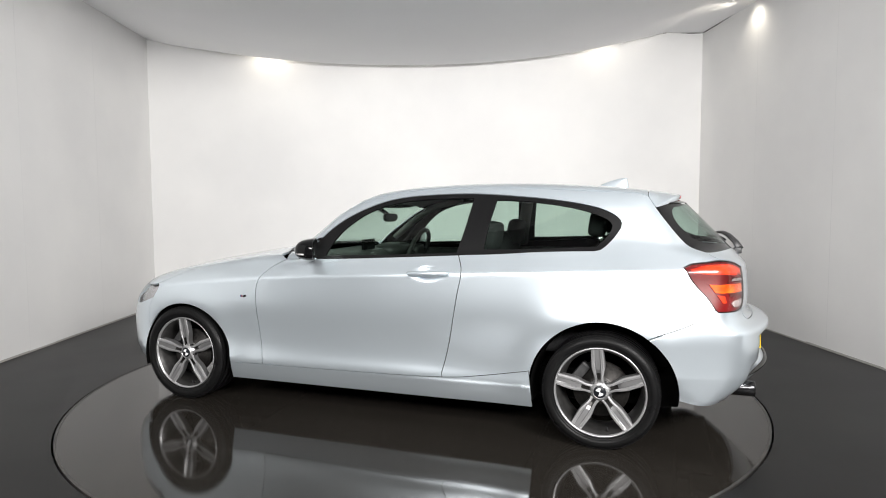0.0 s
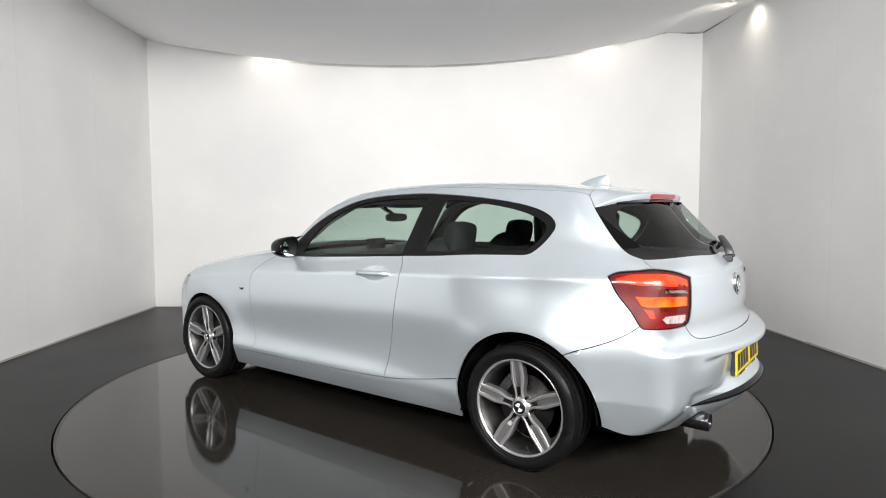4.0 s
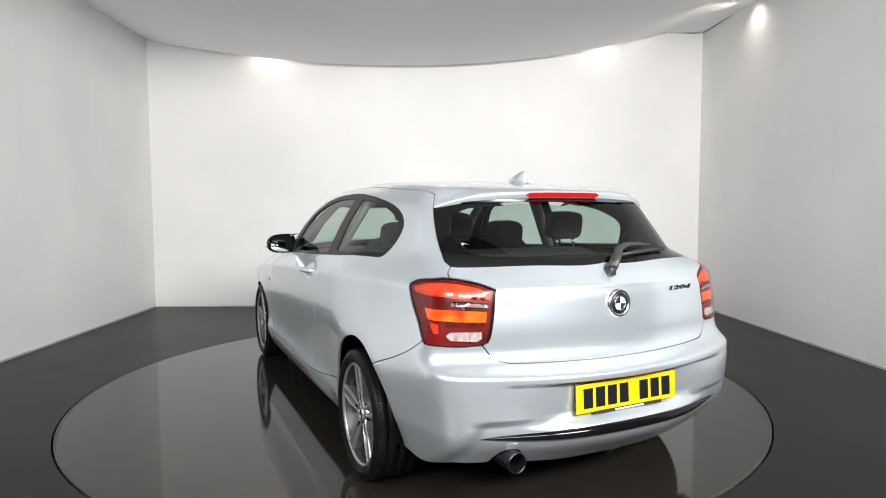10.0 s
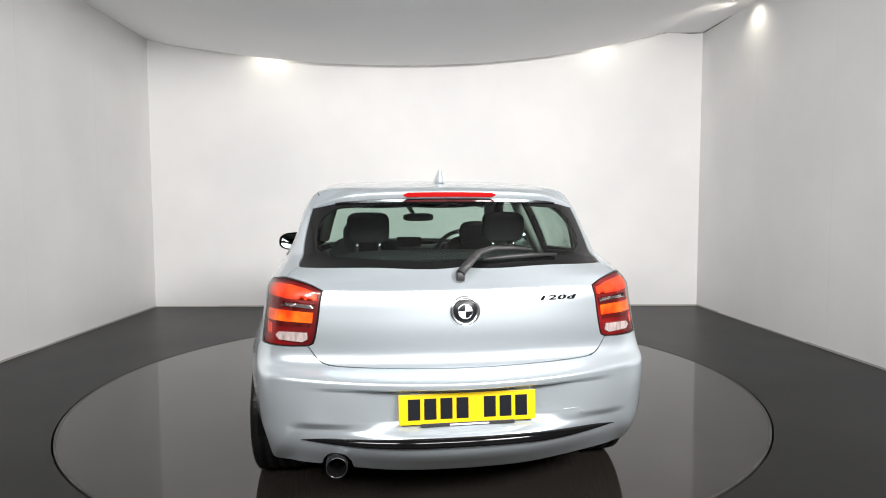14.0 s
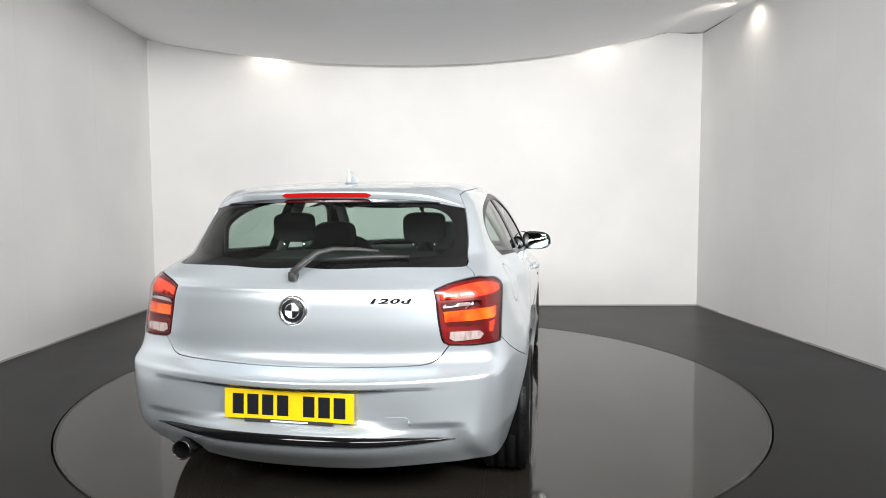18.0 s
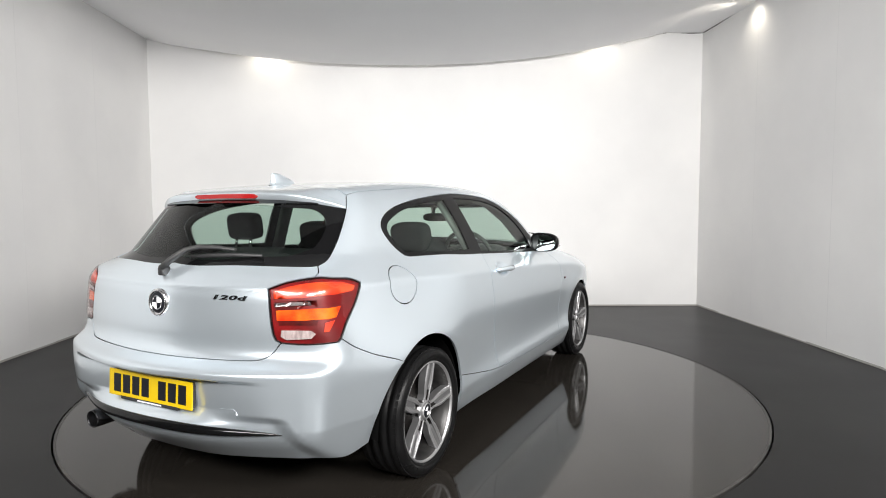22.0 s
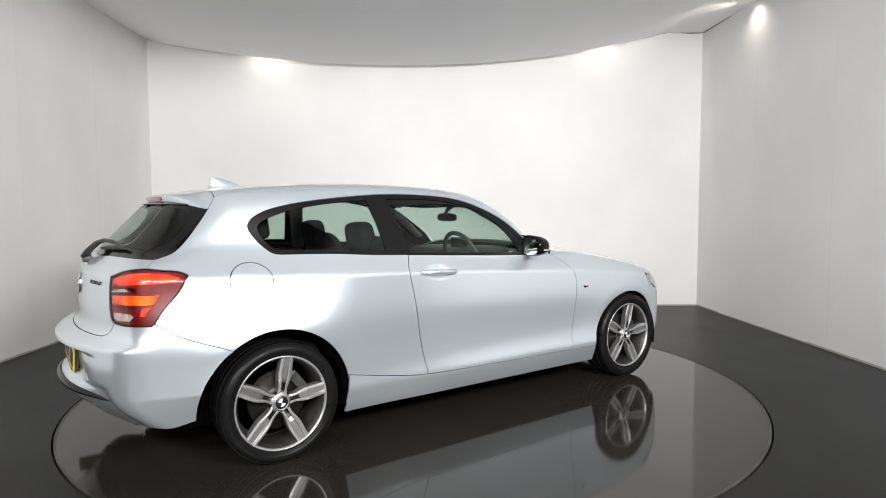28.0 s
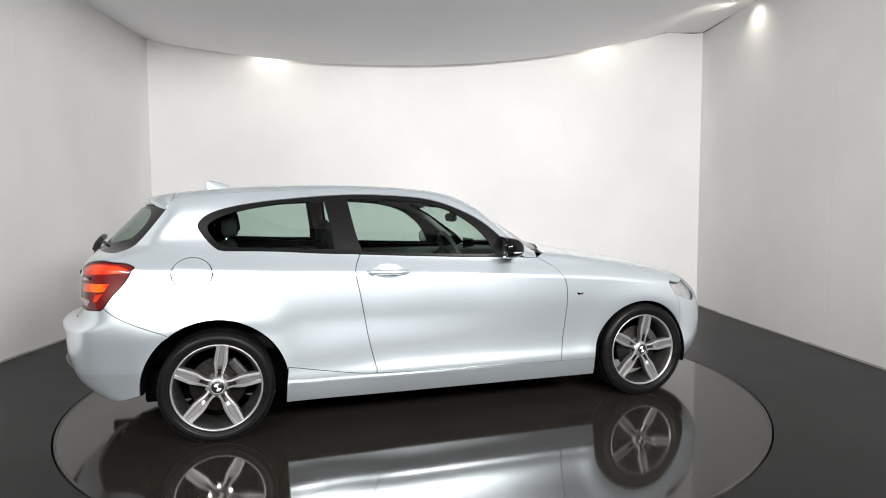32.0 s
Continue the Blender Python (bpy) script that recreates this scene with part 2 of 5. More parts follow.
for owner, a, b in ((wall_n, BR, BL), (wall_w, BL, FL), (wall_e, FR, BR)):
    length = (Vector(b) - Vector(a)).length
    random.seed(5)
    x = 0.004
    while x < length - 0.02:
        step_len = min(0.35 + 0.9 * random.random(), length - 0.01 - x)
        wall_strip("skirting_edge", owner, a, b, x / length, (x + step_len - 0.004) / length, 0.0, 0.009 + 0.010 * random.random(), DIRT, 0.003 + 0.004 * random.random())
        x += step_len
for metres in (1.25, 2.47, 3.7, 4.9):
    joint(wall_w, BL, FL, metres, 0.03, 3.3)
    joint(wall_e, FR, BR, 5.62 - metres, 0.03, 3.3)

# dark gaps where the ceiling has come away from the walls in one corner
east = (Vector(BR) - Vector(FR)).length
north = (Vector(BL) - Vector(BR)).length
for m0, m1, h in ((0.02, 0.10, 0.007), (0.10, 0.20, 0.009), (0.20, 0.27, 0.004), (0.46, 0.50, 0.005)):
    wall_strip("ceiling_gap", wall_n, BR, BL, m0 / north, m1 / north, TOP - h, TOP - 0.001, BLACK, 0.004)
for m0, m1, h in ((0.01, 0.09, 0.006), (0.09, 0.17, 0.010), (0.17, 0.28, 0.006), (0.28, 0.42, 0.011), (0.42, 0.70, 0.004)):
    wall_strip("ceiling_gap", wall_e, FR, BR, 1 - m1 / east, 1 - m0 / east, TOP - h, TOP - 0.001, BLACK, 0.004)
wall_strip("ceiling_gap", wall_n, BR, BL, 1 - 0.09 / north, 1 - 0.03 / north, TOP - 0.013, TOP - 0.001, BLACK, 0.004)

# floor round the turntable: one sheet with a round hole and a groove
bm = bmesh.new()
SEG = 128
GAP = 0.012
outer = [(-9, -9), (9, -9), (9, 9), (-9, 9)]
circle = [bm.verts.new(((RING + GAP) * math.cos(2 * math.pi * i / SEG), (RING + GAP) * math.sin(2 * math.pi * i / SEG), 0)) for i in range(SEG)]
low = [bm.verts.new((v.co.x, v.co.y, -0.10)) for v in circle]
edge = []
for i in range(SEG):
    a = 2 * math.pi * i / SEG
    k = 6.6 / max(abs(math.cos(a)), abs(math.sin(a)) * 0.6875)
    edge.append(bm.verts.new((max(-6.6, min(6.6, k * math.cos(a))), max(-9.6, min(9.6, k * math.sin(a))), 0)))
for i in range(SEG):
    j = (i + 1) % SEG
    bm.faces.new((circle[i], edge[i], edge[j], circle[j]))
    bm.faces.new((low[i], circle[i], circle[j], low[j]))
bm.faces.new(low)
bmesh.ops.recalc_face_normals(bm, faces=bm.faces)
floor = part("floor", bm, FLOOR)
tagged(floor, "dark grey painted floor round the turntable", "floor", kind="structure")

# the turntable
turntable = tagged(new("turntable"), "large round dark glossy vehicle turntable set flush in the floor", "turntable")
bm = bmesh.new()
top = [bm.verts.new((RING * math.cos(2 * math.pi * i / SEG), RING * math.sin(2 * math.pi * i / SEG), 0)) for i in range(SEG)]
bot = [bm.verts.new((v.co.x, v.co.y, -0.06)) for v in top]
bm.faces.new(top), bm.faces.new(bot[::-1])
for i in range(SEG):
    bm.faces.new((top[i], bot[i], bot[(i + 1) % SEG], top[(i + 1) % SEG]))
bmesh.ops.recalc_face_normals(bm, faces=bm.faces)
part("deck", bm, DISC, turntable)
bm = bmesh.new()
ring = [[bm.verts.new((r * math.cos(2 * math.pi * i / SEG), r * math.sin(2 * math.pi * i / SEG), z)) for r, z in ((RING - 0.012, 0.0012), (RING + 0.001, 0.0012), (RING + 0.001, -0.05))] for i in range(SEG)]
for i in range(SEG):
    a, b = ring[i], ring[(i + 1) % SEG]
    bm.faces.new((a[0], a[1], b[1], b[0])), bm.faces.new((a[1], a[2], b[2], b[1]))
bmesh.ops.recalc_face_normals(bm, faces=bm.faces)
part("edge_band", bm, EDGE_STEEL, turntable, "thin worn dark edge band")
# ------------------------------------------------------------------ body surface of the car
# x ahead, y to its left, z up, metres from the middle of the wheelbase at floor level
class Spline:
    """A smooth curve through a few (at, value) pairs."""

    def __init__(self, *pairs):
        self.x = np.array([p[0] for p in pairs], float)
        self.y = np.array([p[1] for p in pairs], float)
        n, h, d = len(pairs), np.diff(self.x), np.diff(self.y)
        a, b = np.eye(n), np.zeros(n)
        for i in range(1, n - 1):
            a[i, i - 1:i + 2] = h[i - 1], 2 * (h[i - 1] + h[i]), h[i]
            b[i] = 6 * (d[i] / h[i] - d[i - 1] / h[i - 1])
        self.m, self.h = np.linalg.solve(a, b), h
        self.at = np.linspace(self.x[0] - 0.8, self.x[-1] + 0.8, 6000)
        self.value = self.exact(self.at)

    def __call__(self, q):
        return np.interp(q, self.at, self.value)

    def exact(self, q):
        q = np.asarray(q, float)
        i = np.clip(np.searchsorted(self.x, q) - 1, 0, len(self.h) - 1)
        t = np.clip(q, self.x[0], self.x[-1])
        h, a, b = self.h[i], self.x[i + 1] - t, t - self.x[i]
        v = (self.m[i] * a ** 3 + self.m[i + 1] * b ** 3) / (6 * h) + (self.y[i] / h - self.m[i] * h / 6) * a + (self.y[i + 1] / h - self.m[i + 1] * h / 6) * b
        lo = (self.y[1] - self.y[0]) / self.h[0] - self.h[0] * self.m[1] / 6
        hi = (self.y[-1] - self.y[-2]) / self.h[-1] + self.h[-1] * self.m[-2] / 6
        return v + np.where(q < self.x[0], (q - self.x[0]) * lo, 0) + np.where(q > self.x[-1], (q - self.x[-1]) * hi, 0)


def smooth_max(a, b, k):
    h = np.maximum(k - np.abs(a - b), 0) / k
    return np.maximum(a, b) + h ** 3 * k / 6


def step(a, b, q):
    t = np.clip((q - a) / (b - a), 0, 1)
    return t * t * (3 - 2 * t)


FLANK = Spline((0.12, 0.800), (0.17, 0.826), (0.215, 0.847), (0.265, 0.866), (0.30, 0.876), (0.36, 0.868), (0.45, 0.8605), (0.56, 0.8675), (0.64, 0.8755), (0.685, 0.8782), (0.73, 0.8784), (0.79, 0.8765), (0.85, 0.8735), (1.0, 0.862), (1.2, 0.82))
TAIL_FLANK = Spline((0.12, 0.785), (0.20, 0.808), (0.30, 0.833), (0.36, 0.846), (0.45, 0.857), (0.58, 0.870), (0.72, 0.878), (0.85, 0.876), (1.0, 0.862), (1.2, 0.82))
PANE = Spline((0.5, 0.68), (0.75, 0.765), (0.9, 0.806), (1.00, 0.794), (1.10, 0.755), (1.20, 0.708), (1.30, 0.650), (1.37, 0.603), (1.45, 0.54))
SWAGE = Spline((-2.1, 0.965), (-1.7, 0.957), (-1.2, 0.940), (-0.6, 0.915), (0.2, 0.876), (0.7, 0.846), (1.3, 0.795), (1.9, 0.715))
PLAN = Spline((-2.2, -0.115), (-2.0, -0.075), (-1.8, -0.032), (-1.6, -0.006), (-1.35, 0.006), (-1.0, 0.004), (-0.5, 0.0), (0.4, 0.0), (0.9, 0.002), (1.3, 0.000), (1.6, -0.022),
              (1.85, -0.085), (2.1, -0.22))
RIDGE = Spline((-1.8, 1.338), (-1.6, 1.372), (-1.45, 1.391), (-1.2, 1.412), (-0.9, 1.425), (-0.6, 1.427), (-0.25, 1.414), (0.07, 1.371),
               (0.25, 1.314), (0.40, 1.248), (0.55, 1.165), (0.66, 1.098), (0.75, 1.035), (0.95, 0.87))
BONNET = Spline((0.5, 1.03), (0.80, 1.012), (0.95, 0.992), (1.2, 0.952), (1.5, 0.898), (1.7, 0.845), (1.9, 0.765), (2.05, 0.66))
REAR = Spline((0.14, -1.90), (0.20, -2.03), (0.28, -2.115), (0.36, -2.175), (0.45, -2.198), (0.55, -2.206), (0.615, -2.205), (0.64, -2.196), (0.66, -2.165), (0.685, -2.140), (0.76, -2.132), (0.88, -2.127),
              (0.95, -2.112), (0.99, -2.085), (1.05, -2.030), (1.15, -1.935), (1.25, -1.838), (1.34, -1.752), (1.45, -1.65))
NOSE = Spline((0.14, 1.94), (0.25, 2.065), (0.40, 2.125), (0.55, 2.12), (0.68, 2.065), (0.80, 1.97), (0.95, 1.85))


def field(x, y, z):
    """Negative inside the body, zero on its skin."""
    y = np.abs(y)
    # the tail's lower flank stands upright, the doors' tucks under
    aft, sw = step(-1.50, -1.66, x), SWAGE(x)
    flank = FLANK(z) * (1 - aft) + aft * (TAIL_FLANK(np.maximum(z, 0.405)) - 0.26 * np.maximum(0.405 - z, 0))
    shoulder = FLANK(sw) - 0.006 - 0.80 * (z - sw)
    width = -smooth_max(-flank, -shoulder, 0.014)
    width = smooth_max(width, PANE(z), 0.025)
    side = y - (width + PLAN(x) * (1 - 0.55 * step(1.0, 1.35, z)))
    # widened lip over the wheels
    for wheel in (-1.345, 1.345):
        r = np.hypot(x - wheel, z - 0.31)
        side = side - 0.006 * np.exp(-((r - 0.39) / 0.085) ** 2) * step(0.15, 0.35, z)
    # the rear wings bulge over the wheels, and the shoulders above them draw in towards the tail
    side = side - 0.019 * np.exp(-((x + 1.45) / 0.33) ** 2) * np.exp(-((z - 0.55) / 0.17) ** 2)
    side = side + 0.056 * step(-0.92, -1.43, x) * step(0.56, 0.92, z) * (1 - step(1.08, 1.43, z))
    # hollow that sweeps down in front of the rear wheel
    hollow = np.exp(-((x + 0.70 - 0.25 * (z - 0.45)) / 0.22) ** 2)
    side = side + 0.006 * hollow * step(0.76, 0.30, z)
    # the sill's ledge fades out towards the rear wheel
    side = side + 0.011 * step(-0.25, -0.80, x) * step(-1.25, -1.00, x) * np.exp(-((z - 0.305) / 0.085) ** 2)
    # finger recess behind the door handle
    side = side + 0.020 * np.exp(-((((x + 0.395) / 0.072) ** 2 + ((z - 0.900) / 0.033) ** 2) ** 2))
    pane = RIDGE(x + 0.42 * y * y * step(0.0, 0.5, x)) - 0.055 * y * y
    hood = BONNET(x) - 0.085 * y * y
    top = z - (pane + hood + np.sqrt((pane - hood) ** 2 + 0.0004)) / 2
    hatch = step(0.98, 1.08, z)
    rear = REAR(z) + (0.20 + 0.05 * hatch) * y * y + (0.10 + 0.75 * hatch) * y ** 4 - x
    # the bumper is fuller in the middle
    rear = rear - 0.046 * np.maximum(1 - (y / 0.78) ** 2, 0) ** 2 * step(0.668, 0.625, z) * step(0.20, 0.36, z)
    # recess round the number plate under a crisp ledge, and the step above the lower apron
    rear = rear + (0.004 * step(0.64, 0.46, y) + 0.066 * step(0.62, 0.16, y)) * step(0.606, 0.590, z) * step(0.405, 0.475, z)
    # crisp edge across the tailgate below its window
    rear = rear - 0.0045 * np.exp(-((z - 0.955) / 0.012) ** 2) * step(0.62, 0.54, y)
    nose = x - (NOSE(z) - 0.20 * y * y - 0.40 * y ** 4)
    body = smooth_max(side, top, 0.13)
    body = smooth_max(body, nose, 0.16)
    body = smooth_max(body, rear, 0.13 - 0.05 * hatch)
    # the lower middle of the bumper is cut in behind its corners, under a fold that slants down to its lower edge
    reach = 0.672 + 0.50 * np.clip(0.43 - z, 0, 0.25)
    cut_in = step(-0.02, 0.085, reach - y) * step(0.470, 0.430, z) * step(-1.72, -1.82, x)
    return body + cut_in * (0.005 + 0.021 * step(0.22, 0.56, y))


AFT, FORE = -1.6, 1.5                   # ends of the spine inside the body
ROUND, REACH, KNEE = 0.6, 0.85, 0.6     # metres per radian round its ends, metres per radian of lift, height of the spine


def rays(s, v):
    """Start and way of the rays that meet the skin at the sheet's coordinates: s runs from the tail round the left side to the nose, v upwards."""
    turn = np.where(s < AFT, (AFT - s) / ROUND, np.where(s > FORE, -(s - FORE) / ROUND, 0))
    lift = np.maximum(v - KNEE, 0) / REACH
    start = np.stack([np.clip(s, AFT, FORE), 0 * s, np.minimum(v, KNEE)], -1)
    way = np.stack([-np.sin(turn) * np.cos(lift), np.cos(turn) * np.cos(lift), np.sin(lift)], -1)
    return start, way


def skin(s, v):
    s, v = np.asarray(s, float), np.asarray(v, float)
    start, way = rays(s, v)
    lo, hi = np.full(s.shape, 0.05), np.full(s.shape, 1.6)
    low, high = np.full(s.shape, -1.0), np.full(s.shape, 1.0)
    # halving first, then chords
    for k in range(15):
        mid = (lo + hi) / 2 if k < 12 else lo + (hi - lo) * np.clip(low / (low - high), 0.02, 0.98)
        p = start + way * mid[..., None]
        value = field(p[..., 0], p[..., 1], p[..., 2])
        out = value > 0
        hi, lo = np.where(out, mid, hi), np.where(out, lo, mid)
        high, low = np.where(out, value, high), np.where(out, low, value)
    return start + way * (lo + (hi - lo) * low / (low - high))[..., None]


def outward(p, d=0.004):
    g = np.stack([field(*(p + d * e).T) - field(*(p - d * e).T) for e in np.eye(3)], -1)
    return g / np.linalg.norm(g, axis=-1, keepdims=True)


TAIL = AFT - ROUND * math.pi / 2      # s of the tail's middle
TIP = FORE + ROUND * math.pi / 2
CREST = KNEE + REACH * math.pi / 2       # v of the roof's middle
_s, _v = np.meshgrid(np.linspace(TAIL, TIP, 200), np.linspace(0.13, CREST, 110))
_table = skin(_s.ravel(), _v.ravel())
_sheet = np.stack([_s.ravel(), _v.ravel()], -1)


def on_sheet(points, axes):
    """Sheet coordinates of points given in a side view (axes 'xz'), a rear view ('yz') or a plan ('xy'), on the left half."""
    ij = ["xyz".index(c) for c in axes]
    want = np.asarray(points, float).reshape(-1, 2)
    ok = np.ones(len(_table), bool)
    if axes == "yz":
        ok = _table[:, 0] < -1.3
    if axes == "xy":
        ok = _table[:, 2] > 0.6
    q = np.array([_sheet[np.where(ok, np.hypot(*(_table[:, ij] - w).T), 9).argmin()] for w in want])
    e = 1e-4
    for _ in range(6):
        three = skin(np.r_[q[:, 0], q[:, 0] + e, q[:, 0]], np.r_[q[:, 1], q[:, 1], q[:, 1] + e])[:, ij]
        p, ps, pv = np.split(three, 3)
        js, jv, miss = (ps - p) / e, (pv - p) / e, want - p
        det = js[:, 0] * jv[:, 1] - js[:, 1] * jv[:, 0]
        det = np.where(np.abs(det) < 1e-4, 1e-4, det)
        ds = (miss[:, 0] * jv[:, 1] - miss[:, 1] * jv[:, 0]) / det
        dv = (js[:, 0] * miss[:, 1] - js[:, 1] * miss[:, 0]) / det
        q = q + np.clip(np.stack([ds, dv], -1), -0.05, 0.05)
        q[:, 0] = np.clip(q[:, 0], TAIL - 0.3, TIP)
        if axes == "xy":
            q[:, 1] = np.minimum(q[:, 1], CREST)
    return q


# ------------------------------------------------------------------ panels cut from the skin
from mathutils.geometry import delaunay_2d_cdt


def bend(points, gap=0.02):
    """A smooth line through points of a sheet or view, sampled evenly."""
    p = np.asarray(points, float)
    if len(p) > 2:
        e = np.vstack([2 * p[0] - p[1], p, 2 * p[-1] - p[-2]])
        out = []
        for i in range(1, len(e) - 2):
            t = np.linspace(0, 1, 12, endpoint=False)[:, None]
            a, b, c, d = e[i - 1], e[i], e[i + 1], e[i + 2]
            out.append(0.5 * (2 * b + (c - a) * t + (2 * a - 5 * b + 4 * c - d) * t ** 2 + (3 * b - a - 3 * c + d) * t ** 3))
        p = np.vstack(out + [p[-1:]])
    run = np.r_[0, np.cumsum(np.hypot(*np.diff(p, axis=0).T))]
    n = max(2, int(run[-1] / gap) + 1)
    q = np.linspace(0, run[-1], n)
    return np.stack([np.interp(q, run, p[:, 0]), np.interp(q, run, p[:, 1])], -1)


def side_line(*points):
    return bend(on_sheet(points, "xz"))


def rear_line(*points):
    return bend(on_sheet(points, "yz"))


def plan_line(*points):
    return bend(on_sheet(points, "xy"))


def loop(*lines):
    """One closed outline from lines that meet end to end."""
    out = []
    for line in lines:
        line = np.asarray(line)
        if out and np.hypot(*(out[-1] - line[0])) < 1e-3:
            line = line[1:]
        out += list(line)
    if np.hypot(*(out[0] - out[-1])) < 1e-3:
        out = out[:-1]
    return np.array(out)


def signed_area(p):
    return 0.5 * np.sum(p[:, 0] * np.roll(p[:, 1], -1) - p[:, 1] * np.roll(p[:, 0], -1))


def shrink(p, d):
    """The outline moved inwards by d."""
    if signed_area(p) < 0:
        p = p[::-1]
    e = np.roll(p, -1, 0) - p
    e /= np.linalg.norm(e, axis=1, keepdims=True) + 1e-12
    n = np.stack([-e[:, 1], e[:, 0]], -1)
    m = n + np.roll(n, 1, 0)
    m /= np.maximum((m * m).sum(1, keepdims=True) / 2, 0.6)
    return p + m * d


def within(q, p):
    """Which of the points q lie inside the outline p."""
    inside = np.zeros(len(q), bool)
    a, b = p, np.roll(p, -1, 0)
    for (ax, ay), (bx, by) in zip(a, b):
        if ay != by:
            cross = (ay > q[:, 1]) != (by > q[:, 1])
            inside ^= cross & (q[:, 0] < (bx - ax) * (q[:, 1] - ay) / (by - ay) + ax)
    return inside


def fill(outer, holes, gap_s, gap_v):
    """Sheet points and triangles that fill an outline with holes."""
    lo, hi = outer.min(0), outer.max(0)
    gs, gv = np.meshgrid(np.arange(lo[0] + gap_s / 2, hi[0], gap_s), np.arange(lo[1] + gap_v / 2, hi[1], gap_v))
    g = np.stack([gs.ravel(), gv.ravel()], -1)
    keep = within(g, outer)
    for h in holes:
        keep &= ~within(g, h)
    rims = np.vstack([outer, *holes])
    g = g[keep]
    if len(g):
        near = np.concatenate([np.min(np.abs(rims[None, :, 0] - q[:, None, 0]) / gap_s + np.abs(rims[None, :, 1] - q[:, None, 1]) / gap_v, 1) for q in np.array_split(g, len(g) // 400 + 1)])
        g = g[near > 0.55]
    pts, edges = list(map(Vector, rims)), []
    k = 0
    for r in (outer, *holes):
        edges += [(k + i, k + (i + 1) % len(r)) for i in range(len(r))]
        k += len(r)
    pts += list(map(Vector, g))
    v, _, f, *_ = delaunay_2d_cdt(pts, edges, [], 0, 1e-6)
    v = np.array([tuple(q) for q in v])
    f = np.array([t for t in f if len(t) == 3])
    c = v[f].mean(1)
    keep = within(c, outer)
    for h in holes:
        keep &= ~within(c, h)
    f = f[keep]
    a, b, c = v[f[:, 0]], v[f[:, 1]], v[f[:, 2]]
    area = (b[:, 0] - a[:, 0]) * (c[:, 1] - a[:, 1]) - (b[:, 1] - a[:, 1]) * (c[:, 0] - a[:, 0])
    return v, f[np.abs(area) > 1e-9]


def panel(name, loops, parent, mat, side=1, depth=0.012, inset=0.002, sink=0.0, gap=(0.04, 0.028), back=True, label="", shape=None, behind=(0.09, 0.07)):
    """A piece of the skin with the given outline on the sheet, with turned-in edges and a dark backing."""
    outer, holes = shrink(loops[0], inset), [shrink(h, -inset) for h in loops[1:]]
    v, f = fill(outer, holes, *gap)
    p = skin(v[:, 0], v[:, 1])
    n = outward(p)
    p = p - n * sink
    if shape is not None:
        p = shape(p, n)
    flip = np.array([1, side, 1])
    p, n = p * flip, n * flip
    turned = np.einsum("ij,ij->i", np.cross(p[f[:, 1]] - p[f[:, 0]], p[f[:, 2]] - p[f[:, 0]]), n[f[:, 0]]) < 0
    f[turned] = f[turned][:, ::-1]
    faces, count = [tuple(t) for t in f.tolist()], len(p)
    seen = {}
    for t in faces:
        for i in range(3):
            seen[(t[i], t[(i + 1) % 3])] = 1
    rim = [e for e in seen if (e[1], e[0]) not in seen]
    under = {i: count + k for k, i in enumerate(sorted({i for e in rim for i in e}))}
    verts = np.vstack([p, [p[i] - n[i] * depth for i in under]]) if under else p
    top = len(faces)
    faces += [(b, a, under[a], under[b]) for a, b in rim]
    skirts = len(faces)
    if back:
        bv, bf = fill(loops[0], list(loops[1:]), *behind)
        bp = skin(bv[:, 0], bv[:, 1])
        bp = (bp - outward(bp) * (sink + depth * 0.9)) * flip
        faces += [tuple(t) for t in (bf + len(verts)).tolist()]
        verts = np.vstack([verts, bp])
    me = bpy.data.meshes.new(name)
    me.from_pydata(verts.tolist(), [], faces)
    me.materials.append(mat)
    me.materials.append(BLACK)
    me.polygons.foreach_set("material_index", [0] * skirts + [1] * (len(faces) - skirts))
    me.polygons.foreach_set("use_smooth", [True] * len(faces))
    me.update()
    loop_normals = []
    for poly in me.polygons:
        if poly.index < top:
            loop_normals += [tuple(n[i]) for i in poly.vertices]
        else:
            loop_normals += [tuple(poly.normal)] * poly.loop_total
    if shape is None:
        me.normals_split_custom_set(loop_normals)
    ob = new(name, me)
    ob.parent = parent
    if label:
        tagged(ob, label)
    return ob


def mirrored(line, crest=False):
    """The same line on the car's right: across the tail, or across the roof."""
    m = np.array(line)[::-1].copy()
    if crest:
        m[:, 1] = 2 * CREST - m[:, 1]
    else:
        m[:, 0] = 2 * TAIL - m[:, 0]
    return m


def arc(cx, cz, r, a, b, n=26):
    """A round line in side view, by degrees from the front, upwards."""
    return [(cx + r * math.cos(radians(q)), cz + r * math.sin(radians(q))) for q in np.linspace(a, b, n)]


# ------------------------------------------------------------------ the car: body panels
car = tagged(new("car"), "silver three-door hatchback with black window trim standing on the turntable", "car")
CARROWS = (1, -1)

